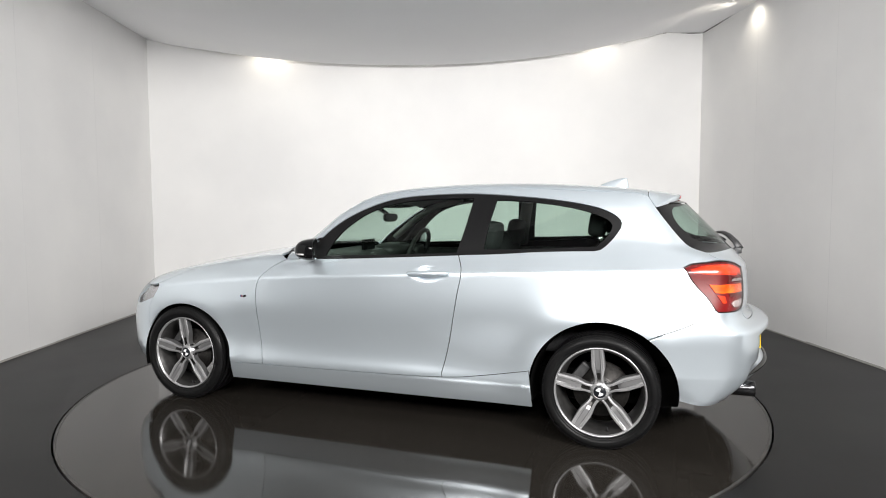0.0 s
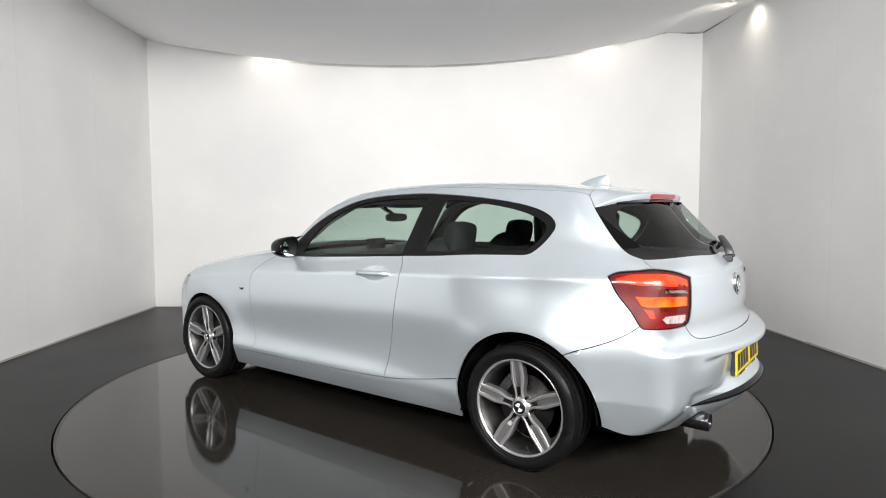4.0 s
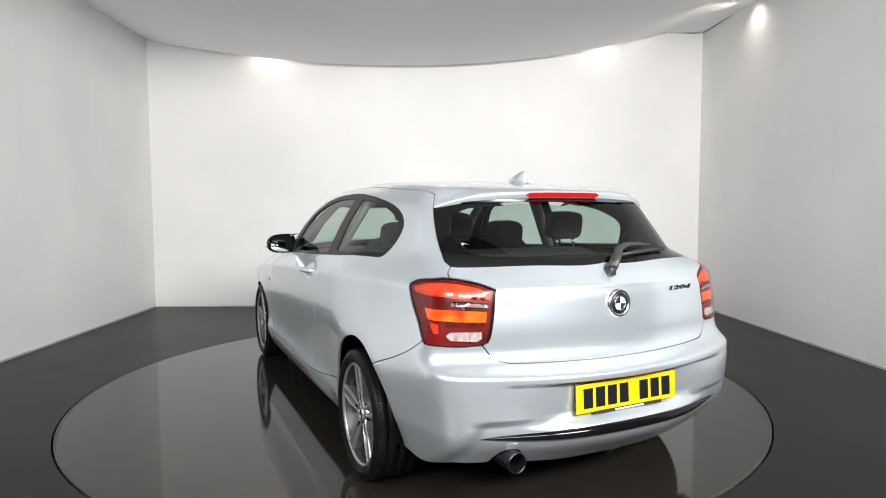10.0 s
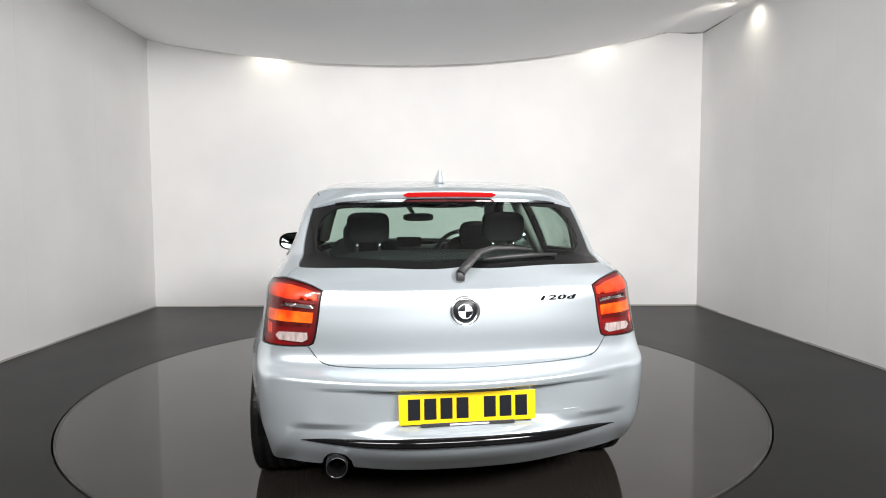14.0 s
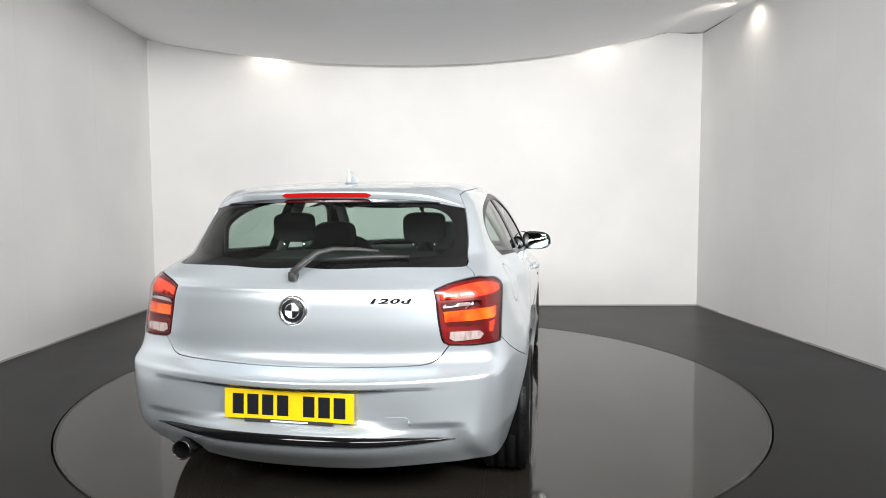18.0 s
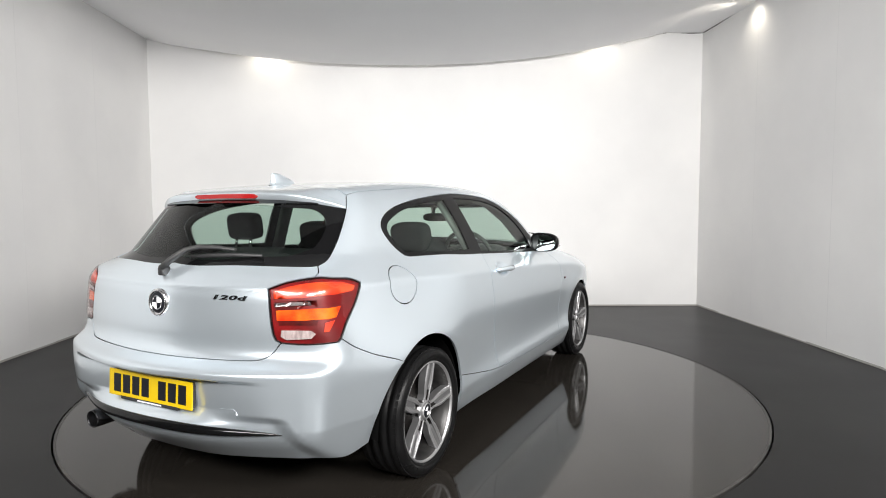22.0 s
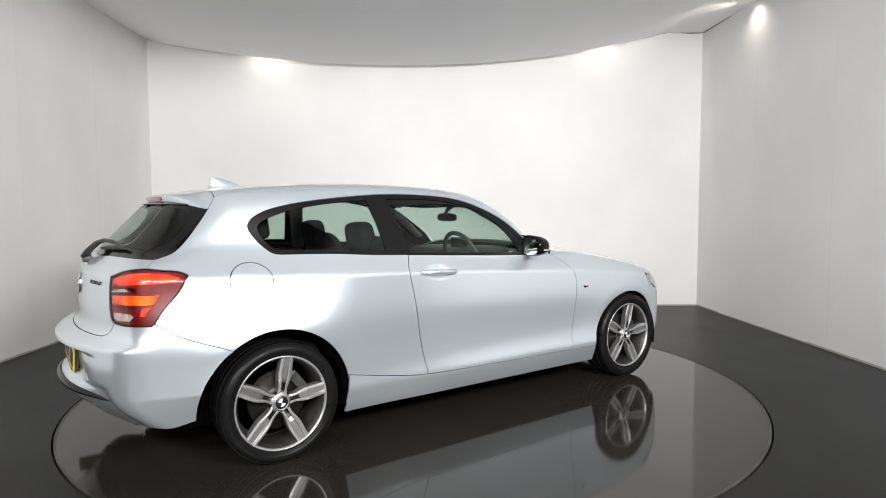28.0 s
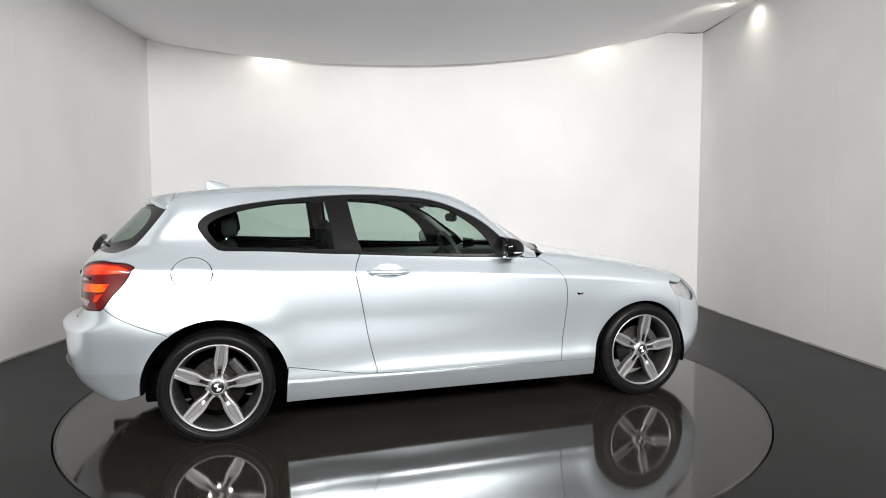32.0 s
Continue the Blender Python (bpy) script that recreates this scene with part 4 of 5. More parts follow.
def build_wheel(parent, x, y, side, lean, radius):
    """An alloy wheel with five grooved spokes, its tyre and the brake behind it; its outer face looks along +y before turning."""
    m = pose(x, y, radius + 0.0005, 0, 0, 0 if side > 0 else 180)
    turn = lean if side > 0 else -lean
    # faces inside the lip take the alloy that is darkened for shade
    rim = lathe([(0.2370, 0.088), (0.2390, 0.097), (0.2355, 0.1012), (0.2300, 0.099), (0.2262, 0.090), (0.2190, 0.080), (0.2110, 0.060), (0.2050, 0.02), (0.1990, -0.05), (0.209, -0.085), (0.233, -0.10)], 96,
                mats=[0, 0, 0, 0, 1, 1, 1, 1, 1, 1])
    wheel = part("wheel", closed(rim), [ALLOY, SHADED_BARREL], parent, "five-spoke silver alloy wheel with a black tyre")
    wheel.matrix_basis = m
    # tyre: bead, sidewall with a rim guard, shoulder and three grooves
    out = lambda q: 0.2345 + (radius - 0.2345) * q
    wall = [(0.0, 0.080), (0.05, 0.094), (0.11, 0.1035), (0.22, 0.1085), (0.26, 0.1075), (0.28, 0.1098), (0.50, 0.1130), (0.70, 0.1090), (0.84, 0.1010), (0.92, 0.0930), (0.965, 0.0850), (0.985, 0.0760)]
    tread = []
    for c in (0.050, 0.0, -0.050):
        tread += [(1.0, c + 0.011), (0.905, c + 0.0080), (0.905, c - 0.0060), (1.0, c - 0.009)]
    profile = wall + tread + [(0.985, -0.076), (0.92, -0.093), (0.7, -0.108), (0.25, -0.110), (0.0, -0.095)]
    tyre = lathe([(out(q), w) for q, w in profile], 112)
    # shoulder blocks between narrow sipes
    for i in range(64):
        for s in (1, -1):
            box(tyre, out(0.930), s * 0.0845, 0, 0.0055, 0.020, 2 * math.pi * out(0.93) / 64 - 0.0045, m=Matrix.Rotation(2 * math.pi * i / 64, 4, "Y"))
    part("tyre", closed(tyre), RUBBER, wheel, "black low-profile tyre")
    rows = [(0.044, 0.0270, 0.0790), (0.060, 0.0235, 0.0815), (0.078, 0.0235, 0.0840), (0.098, 0.0280, 0.0860), (0.118, 0.0330, 0.0880), (0.140, 0.0360, 0.0900), (0.165, 0.0352, 0.0920), (0.195, 0.0335, 0.0945),
            (0.220, 0.0318, 0.0970), (0.232, 0.0310, 0.0985)]
    for k in range(5):
        bm = bmesh.new()
        rings = []
        for r, w, face in rows:
            slot_cut = 0.026 if 0.05 < r < 0.09 else (0.016 if r < 0.11 else 0.0095 - 0.005 * (r - 0.118) / 0.114)
            cross = [(-w, face - 0.042), (-w, face - 0.007), (-0.92 * w, face - 0.0015), (-0.66 * w, face), (-0.57 * w, face - 0.0035), (-0.42 * w, face - 0.0035), (-0.32 * w, face - slot_cut), (0.32 * w, face - slot_cut),
                     (0.42 * w, face - 0.0035), (0.57 * w, face - 0.0035), (0.66 * w, face), (0.92 * w, face - 0.0015), (w, face - 0.007), (w, face - 0.042)]
            rings.append([bm.verts.new((c, d, r)) for c, d in cross])
        for p, q in zip(rings, rings[1:]):
            for j in range(13):
                f = bm.faces.new((p[j], p[j + 1], q[j + 1], q[j]))
                f.material_index = (2 if p[0].co.z < 0.09 else 1) if j in (5, 6, 7) else (1 if j in (0, 12) else 0)
                f.smooth = False
        bm.faces.new(rings[-1])
        bmesh.ops.transform(bm, matrix=Matrix.Rotation(radians(72 * k) + turn, 4, "Y"), verts=bm.verts)
        part("spoke", closed(bm), [ALLOY, ALLOY_DARK, IRON], wheel)
    part("hub", closed(lathe([(0.001, 0.078), (0.035, 0.079), (0.038, 0.076), (0.048, 0.074), (0.054, 0.064), (0.060, 0.03)], 40)), ALLOY, wheel)
    cap = part("centre_cap", closed(lathe([(0.0005, 0.0868), (0.031, 0.0862), (0.0335, 0.083)], 32)), BADGE_BLUE, wheel, "dark centre cap with pale quarters")
    part("cap_ring", closed(lathe([(0.0325, 0.082), (0.0330, 0.0878), (0.0365, 0.0878), (0.0380, 0.079)], 36)), ALLOY, cap)
    for q in (0, 1):
        bm = bmesh.new()
        c = bm.verts.new((0, 0.0885, 0))
        rim_q = [bm.verts.new((0.021 * math.cos(a), 0.0880, 0.021 * math.sin(a))) for a in np.linspace(math.pi * q + 0.3, math.pi * q + 0.3 + math.pi / 2, 8)]
        for a, b in zip(rim_q, rim_q[1:]):
            bm.faces.new((c, a, b))
        part("quarter", closed(bm), BADGE_WHITE, cap)
    for k in range(5):
        a = radians(72 * k + 36) + turn
        bm = bmesh.new()
        bmesh.ops.create_cone(bm, cap_ends=True, segments=6, radius1=0.0095, radius2=0.0080, depth=0.02, matrix=Matrix.Rotation(a, 4, "Y") @ pose(0, 0.064, 0.056, 90))
        part("wheel_bolt", bm, CHROME, wheel)
    valve = tube([(0, 0.066, 0.2135), (0, 0.076, 0.200), (0, 0.080, 0.188)], [0.0055, 0.0045, 0.0045], sides=10)
    bmesh.ops.transform(valve, matrix=Matrix.Rotation(turn + radians(180 + (8 if side > 0 else 30)), 4, "Y"), verts=valve.verts)
    part("valve", closed(valve), SATIN_BLACK, wheel)
    part("brake_disc", closed(lathe([(0.05, 0.035), (0.075, 0.035), (0.076, 0.018), (0.148, 0.018), (0.149, -0.004), (0.07, -0.004)], 48)), IRON, wheel, "worn iron brake disc")
    bm = bmesh.new()
    box(bm, 0.135, 0.012, 0.0, 0.052, 0.050, 0.12, 0.014, m=Matrix.Rotation(radians(-38 if side > 0 else -142), 4, "Y"))
    part("brake_caliper", closed(bm), FADED, wheel)
    return wheel


for wx, wy, radius, lean_left, lean_right in ((1.342, 0.766, 0.3115, 4, 9), (-1.352, 0.782, 0.3045, 4, 8)):
    build_wheel(car, wx, wy, 1, radians(lean_left), radius)
    build_wheel(car, wx, -wy, -1, radians(lean_right), radius)
    for side in (1, -1):
        cx, cz, r = (1.330, 0.28, 0.350) if wx > 0 else (-1.357, 0.29, 0.368)
        bm = lathe([(r, 0.44), (r, 0.80), (r + 0.010, 0.845)], 30, a0=radians(-12), a1=radians(192 if wx > 0 else 181))
        back = lathe([(0.02, 0.44), (r, 0.44)], 30, bm, a0=radians(-12), a1=radians(192 if wx > 0 else 181))
        bmesh.ops.transform(bm, matrix=Matrix.Translation((cx, 0, cz)) @ Matrix.Diagonal((1, side, 1, 1)), verts=bm.verts)
        part("wheel_arch_liner", closed(bm), BLACK, car)

# floor pan under the body
bm = prism([(-0.93, -0.80), (0.92, -0.80), (0.92, 0.80), (-0.93, 0.80)], 0.19, 0.24)
prism([(-1.95, -0.43), (-0.93, -0.43), (-0.93, 0.43), (-1.95, 0.43)], 0.24, 0.30, bm)
prism([(0.92, -0.43), (1.95, -0.43), (1.95, 0.43), (0.92, 0.43)], 0.20, 0.26, bm)
part("floor_pan", closed(bm), BLACK, car)
# apron with added black blocks that shut out light between bumper and tyres
bm = bmesh.new()
box(bm, -1.90, 0, 0.38, 0.16, 1.30, 0.26, 0.02)
box(bm, -1.80, 0, 0.40, 0.12, 1.36, 0.24, 0.02)
box(bm, -1.35, 0, 0.27, 0.80, 1.24, 0.18, 0.02)
box(bm, -1.86, 0.0, 0.305, 0.20, 0.9, 0.09, 0.03)
part("rear_apron_blocker", closed(bm), BLACK, car)
bm = bmesh.new()
box(bm, 1.35, 0, 0.27, 0.80, 1.20, 0.18, 0.02)
part("front_subframe", closed(bm), BLACK, car)


# roof spoiler with the upper brake lamp
def tail_edge(y):
    q = abs(y) / 0.6
    return -1.757 + 0.05 * q ** 2 + 0.085 * q ** 6, 1.347 - 0.020 * q ** 2 - 0.030 * q ** 6


def spoiler_row(bm, seam, tip, f):
    """One section of the spoiler from its joint with the roof to its lip; f is its fullness."""
    (sx, sy, sz), (ex, ey, ez) = seam, tip
    lip = 0.033 * f + 0.002
    line = [(sx, sy, sz), ((sx + ex) / 2, (sy + ey) / 2, (sz + ez) / 2 + 0.003 * f), (ex + 0.012 * f, ey, ez + 0.0015 * f), (ex + 0.002 * f, ey, ez - 0.003 * f), (ex, ey, ez - 0.010 * f),
            (ex + 0.010 * f, ey, ez - lip), (ex + 0.045 * f, ey, ez - lip - 0.006 * f), (sx - 0.044 * f, sy, sz - 0.062 * f - 0.003), (sx, sy, sz - 0.03 * f - 0.003)]
    return [bm.verts.new(p) for p in line]


# its ends sweep down to the upper corners of the rear window
bm = bmesh.new()
rows, half = [], []
corner = skin(*on_sheet([(-1.612, 1.270)], "xz").T)[0] + np.array([-0.004, 0.0, 0.003])
for y in np.linspace(0.568, 0, 40):
    q = skin(*on_sheet([(-1.577, y)], "xy").T)[0]
    ex, ez = tail_edge(y)
    w = step(0.40, 0.570, y) ** 1.5
    tip = np.array([ex, y, ez]) * (1 - w) + corner * w
    half.append(((-1.577, y, q[2]), tuple(tip), 0.04 + 0.96 * (1 - w)))
for seam, tip, f in half:
    rows.append(spoiler_row(bm, (seam[0], -seam[1], seam[2]), (tip[0], -tip[1], tip[2]), f))
for seam, tip, f in half[-2::-1]:
    rows.append(spoiler_row(bm, seam, tip, f))
for a, b in zip(rows, rows[1:]):
    for j in range(8):
        f = bm.faces.new((a[j], a[j + 1], b[j + 1], b[j]))
        f.smooth = True
bm.faces.new(rows[0]), bm.faces.new(rows[-1][::-1])
spoiler = part("roof_spoiler", closed(bm), PAINT, car)
spoiler.data.set_sharp_from_angle(angle=radians(50))
# black header that closes the window's upper edge under the spoiler
bm = bmesh.new()
rows = []
for y in np.linspace(-0.50, 0.50, 41):
    ex, ez = tail_edge(y)
    foot = skin(*on_sheet([(abs(y), 1.298 - 0.03 * y * y)], "yz").T)[0]
    rows.append([bm.verts.new(p) for p in ((ex + 0.016, y, ez - 0.026), (ex + 0.006, y, ez - 0.033), (foot[0] - 0.0015, y, foot[2]), (foot[0] + 0.010, y, foot[2] - 0.002), (ex + 0.05, y, ez - 0.03))])
for p, q in zip(rows, rows[1:]):
    for j in range(5):
        bm.faces.new((p[j], p[(j + 1) % 5], q[(j + 1) % 5], q[j]))
bm.faces.new(rows[0]), bm.faces.new(rows[-1][::-1])
part("window_header", closed(bm), GLASS_EDGE, spoiler)
# its cheeks, flush with the roof pillars
cheek_in = bend(np.vstack([plan_line((-1.573, 0.575), (-1.573, 0.45))[-1:], on_sheet([(0.45, 1.299)], "yz")]))
cheek_low = bend(np.vstack([on_sheet([(-1.610, 1.272)], "xz"), on_sheet([(0.55, 1.290), (0.45, 1.299)], "yz")]))
for side in CARROWS:
    panel("spoiler_cheek", [loop(plan_line((-1.573, 0.575), (-1.573, 0.45)), cheek_in, cheek_low[::-1], [roof_side[-1]])], spoiler, PAINT, side, gap=(0.03, 0.02))
bm = bmesh.new()
rows = []
for y in np.linspace(-0.205, 0.205, 25):
    ex, ez = tail_edge(y)
    t = max(0.0, (abs(y) - 0.185) / 0.02)
    h = 0.0125 * (1 - 0.75 * t * t)
    zc = ez - 0.0175
    rows.append([bm.verts.new(p) for p in ((ex + 0.014, y, zc + h), (ex - 0.002, y, zc + h * 0.8), (ex + 0.001, y, zc - h * 0.8), (ex + 0.016, y, zc - h))])
for a, b in zip(rows, rows[1:]):
    for j in range(3):
        bm.faces.new((a[j], a[j + 1], b[j + 1], b[j]))
bm.faces.new(rows[0]), bm.faces.new(rows[-1][::-1])
part("brake_lamp", closed(bm), BRAKE_RED, spoiler, "long red upper brake lamp")

# aerial fin
bm = bmesh.new()
rings = []
for t in (0, 0.06, 0.2, 0.4, 0.6, 0.8, 0.93, 1.0):
    z = 1.392 + 0.063 * t
    a, b = -1.250 - 0.145 * t ** 1.8 - (0.006 if t == 1.0 else 0), -1.450 + 0.014 * t - (0.008 if t == 0 else 0)
    w = (0.044 if t == 0 else 0.026 * (1 - t) ** 0.9 + 0.009) * (0.5 if t == 1.0 else 1)
    rings.append([bm.verts.new(((a + b) / 2 + (a - b) / 2 * math.cos(u), w * math.sin(u) * (0.75 - 0.25 * math.cos(u)), z)) for u in np.linspace(0, 2 * math.pi, 20, endpoint=False)])
for p, q in zip(rings, rings[1:]):
    for j in range(20):
        f = bm.faces.new((p[j], p[(j + 1) % 20], q[(j + 1) % 20], q[j]))
        f.smooth = True
bm.faces.new(rings[-1])
part("aerial_fin", closed(bm), PAINT, car, "silver shark-fin aerial")

# door mirrors, handles, wing badges
doors = [o for o in car.children if o.name.startswith("door") and not o.name.startswith("door_w")]
for side, door_ob in zip((1, -1), doors):
    cant = -0.42 if side > 0 else -0.22
    bm = bmesh.new()
    rings = []
    for x, s in ((0.300, 0.93), (0.306, 1.0), (0.328, 1.0), (0.356, 0.94), (0.382, 0.82), (0.402, 0.62), (0.413, 0.36)):
        ring = []
        for u in np.linspace(0, 2 * math.pi, 28, endpoint=False):
            c, d = math.cos(u), math.sin(u)
            yy = math.copysign(abs(c) ** 0.58, c) * 0.106
            zz = math.copysign(abs(d) ** 0.75, d) * (0.070 if d > 0 else 0.064) * (1 - 0.16 * c)
            ring.append(bm.verts.new((x + 0.022 + cant * yy * s * max(0.0, (0.356 - x) / 0.056), side * (0.880 + yy * s), 1.020 + zz * s - 0.25 * (1 - s) * 0.03)))
        rings.append(ring)
    for p, q in zip(rings, rings[1:]):
        for j in range(28):
            f = bm.faces.new((p[j], p[(j + 1) % 28], q[(j + 1) % 28], q[j]))
            f.smooth = True
    bm.faces.new(rings[-1]), bm.faces.new(rings[0])
    mirror = part("door_mirror", closed(bm), GLOSS_BLACK, door_ob, "gloss black door mirror")
    # slightly domed glass in the mouth of the housing
    bm = bmesh.new()
    rings = []
    for r in (1.0, 0.75, 0.5, 0.25):
        ring = []
        for u in np.linspace(0, 2 * math.pi, 28, endpoint=False):
            c, d = math.cos(u), math.sin(u)
            yy, zz = math.copysign(abs(c) ** 0.6, c) * 0.088 * r, math.copysign(abs(d) ** 0.75, d) * 0.055 * (1 - 0.16 * c) * r
            ring.append(bm.verts.new((0.3195 + cant * yy - 0.007 * (1 - r * r), side * (0.880 + yy), 1.021 + zz)))
        rings.append(ring)
    for p, q in zip(rings, rings[1:]):
        for j in range(28):
            bm.faces.new((p[j], p[(j + 1) % 28], q[(j + 1) % 28], q[j])).smooth = True
    bm.faces.new(rings[-1]).smooth = True
    part("mirror_glass", closed(bm), MIRROR_GLASS, mirror, "reflecting mirror glass")
    bm = tube([(0.43, side * 0.775, 0.965), (0.41, side * 0.80, 0.968), (0.385, side * 0.84, 0.975)], [0.030, 0.026, 0.022], flat=0.6, sides=12)
    part("mirror_arm", closed(bm), SATIN_BLACK, mirror)
    part("mirror_fin", closed(tube([(0.335, side * 0.815, 1.078), (0.340, side * 0.790, 1.086), (0.345, side * 0.762, 1.089)], [0.013, 0.010, 0.005], flat=0.45, sides=12)), GLOSS_BLACK, mirror)
    part("indicator", closed(tube([(0.340, side * 0.987, 1.000), (0.372, side * 0.981, 1.000), (0.402, side * 0.965, 1.001)], [0.006, 0.007, 0.005], flat=0.8, sides=10)), LAMP_WHITE, mirror, "pale indicator strip")
    bm = tube([(-0.277, side * 0.874, 0.898), (-0.290, side * 0.889, 0.8985), (-0.34, side * 0.899, 0.900), (-0.395, side * 0.901, 0.902), (-0.45, side * 0.899, 0.9035), (-0.505, side * 0.889, 0.904), (-0.520, side * 0.872, 0.904)],
              [0.010, 0.0150, 0.0155, 0.0155, 0.0155, 0.0150, 0.010], sides=14, flat=0.95)
    part("door_handle", closed(bm), PAINT, door_ob, "silver door handle over a finger recess")
    at = skin(*on_sheet([(0.852, 0.718)], "xz").T)[0]
    wing = [o for o in car.children if o.name.startswith("front_wing")][0 if side > 0 else 1]
    for k, mat in enumerate((BLUE, RED, GLOSS_BLACK)):
        bm = bmesh.new()
        box(bm, 0, 0, 0, 0.007 if k < 2 else 0.022, 0.004, 0.013, m=Matrix.Translation((at[0] + 0.016 - 0.009 * k - (0.009 if k == 2 else 0), side * (at[1] + 0.001), at[2])) @ Matrix.Shear("XY", 4, (0, 0)) @ Matrix.Rotation(radians(18), 4, "Y"))
        part("wing_badge", bm, mat, wing)

# number plate with plain bars, its holder, badge and lettering
PLATE_M = pose(-2.188, 0, 0.520, 0, 0, -90) @ pose(0, 0, 0, -3)
bm = bmesh.new()
box(bm, 0, 0, 0, 0.524, 0.006, 0.114, 0.002, m=PLATE_M)
plate = part("number_plate", bm, PLATE_YELLOW, bumper, "yellow number plate with dark marks")
bm = bmesh.new()
xs = [-0.2045, -0.1435, -0.0825, -0.0215, 0.0835, 0.1445, 0.2055]
for x in xs:
    bm = bmesh.new()
    box(bm, x, -0.0035, 0, 0.046, 0.002, 0.079, 0.0006, m=PLATE_M)
    part("plate_bar", bm, BADGE_BLUE, plate)
bm = bmesh.new()
box(bm, 0, 0.013, 0.002, 0.512, 0.018, 0.104, 0.002, m=PLATE_M)
box(bm, 0, 0.001, -0.061, 0.36, 0.010, 0.014, 0.002, m=PLATE_M)
holder = part("plate_holder", bm, SATIN_BLACK, plate)
bm = bmesh.new()
box(bm, 0.005, -0.0048, -0.0615, 0.15, 0.002, 0.006, m=PLATE_M)
part("holder_bar", bm, BADGE_WHITE, holder)

at = skin(*on_sheet([(0.0, 0.876)], "yz").T)[0]
BADGE_M = pose(at[0], 0, 0.876, 0, 0, 90) @ pose(0, 0, 0, 2)
surround = lathe([(0.0005, 0.003), (0.043, 0.003), (0.0450, 0.009), (0.052, 0.011), (0.0580, 0.008), (0.0600, -0.004)], 56)
bmesh.ops.transform(surround, matrix=BADGE_M, verts=surround.verts)
badge = part("tailgate_badge", closed(surround), SATIN_CHROME, tailgate, "round chrome badge with dark ring and pale quarters")
bm = lathe([(0.0005, 0.0095), (0.0425, 0.0088), (0.045, 0.006)], 48)
bmesh.ops.transform(bm, matrix=BADGE_M, verts=bm.verts)
part("badge_disc", closed(bm), BADGE_BLUE, badge)
for q in (0, 1):
    bm = bmesh.new()
    c = bm.verts.new((0, 0.0118, 0))
    ring = [bm.verts.new((0.027 * math.cos(a), 0.0114, 0.027 * math.sin(a))) for a in np.linspace(math.pi * (q + 0.5), math.pi * (q + 1), 10)]
    for a, b in zip(ring, ring[1:]):
        bm.faces.new((c, a, b))
    bmesh.ops.transform(bm, matrix=BADGE_M, verts=bm.verts)
    part("badge_quarter", closed(bm), BADGE_WHITE, badge)
bm = lathe([(0.0265, 0.0095), (0.0270, 0.0124), (0.0295, 0.0122), (0.0300, 0.009)], 40)
bmesh.ops.transform(bm, matrix=BADGE_M, verts=bm.verts)
part("badge_ring", closed(bm), SATIN_CHROME, badge)

curve = bpy.data.curves.new("lettering", "FONT")
curve.body, curve.size, curve.extrude, curve.shear, curve.space_character, curve.align_x = "120d", 0.043, 0.0025, 0.22, 1.12, "CENTER"
curve.offset = 0.0013
holder_ob = bpy.data.objects.new("lettering", curve)
scene.collection.objects.link(holder_ob)
letters = bpy.data.meshes.new_from_object(holder_ob.evaluated_get(bpy.context.evaluated_depsgraph_get()))
bpy.data.objects.remove(holder_ob)
letters.materials.append(DARK_CHROME)
ob = new("lettering", letters)
ob.parent = tailgate
at = skin(*on_sheet([(0.373, 0.912)], "yz").T)[0]
nrm = outward(np.array([at]))[0]
turn = math.degrees(math.atan2(nrm[1], -nrm[0]))
ob.matrix_basis = pose(at[0] - 0.002, -at[1], 0.908, 0, 0, turn - 90) @ pose(0, 0, 0, 86) @ Matrix.Diagonal((1.72, 0.57, 1, 1))

# wiper on the rear window
def on_glass(y, z, off):
    p = skin(*on_sheet([(abs(y), z)], "yz").T)
    p = p + outward(p) * off
    return (p[0][0], math.copysign(p[0][1], y), p[0][2])


arm = tube([on_glass(0.012, 1.000, 0.030), on_glass(-0.025, 1.030, 0.040), on_glass(-0.07, 1.066, 0.042), on_glass(-0.13, 1.084, 0.036), on_glass(-0.22, 1.088, 0.028), on_glass(-0.30, 1.084, 0.022)],
           [0.024, 0.023, 0.020, 0.017, 0.014, 0.010], sides=12, flat=0.6)
wiper = part("rear_wiper", closed(arm), FADED, tailgate, "black rear wiper parked on the window")
part("wiper_blade", closed(tube([on_glass(y, z, 0.010) for y, z in ((-0.09, 1.058), (-0.2, 1.066), (-0.3, 1.070), (-0.42, 1.068))], [0.007, 0.010, 0.010, 0.006], sides=10)), SATIN_BLACK, wiper)
bm = bmesh.new()
base = on_glass(0.012, 0.998, 0.012)
rounded(bm, base[0], base[1], base[2], 0.046, 0.032, 0.038, 6.0, segments=(16, 8))
part("wiper_pivot", closed(bm), SATIN_BLACK, wiper)

# exhaust
pipe = lathe([(0.034, 0.20), (0.035, -0.005), (0.038, -0.010), (0.0415, -0.006), (0.042, 0.02), (0.040, 0.22)], 32)
bmesh.ops.transform(pipe, matrix=pose(-2.124, 0.494, 0.290, 0, 0, -90), verts=pipe.verts)
exhaust = part("exhaust_tip", closed(pipe), DARK_CHROME, car, "single dark steel exhaust tip")
bm = lathe([(0.0005, 0.10), (0.036, 0.10)], 24)
bmesh.ops.transform(bm, matrix=pose(-2.124, 0.494, 0.290, 0, 0, -90), verts=bm.verts)
part("pipe_inside", closed(bm), BLACK, exhaust)

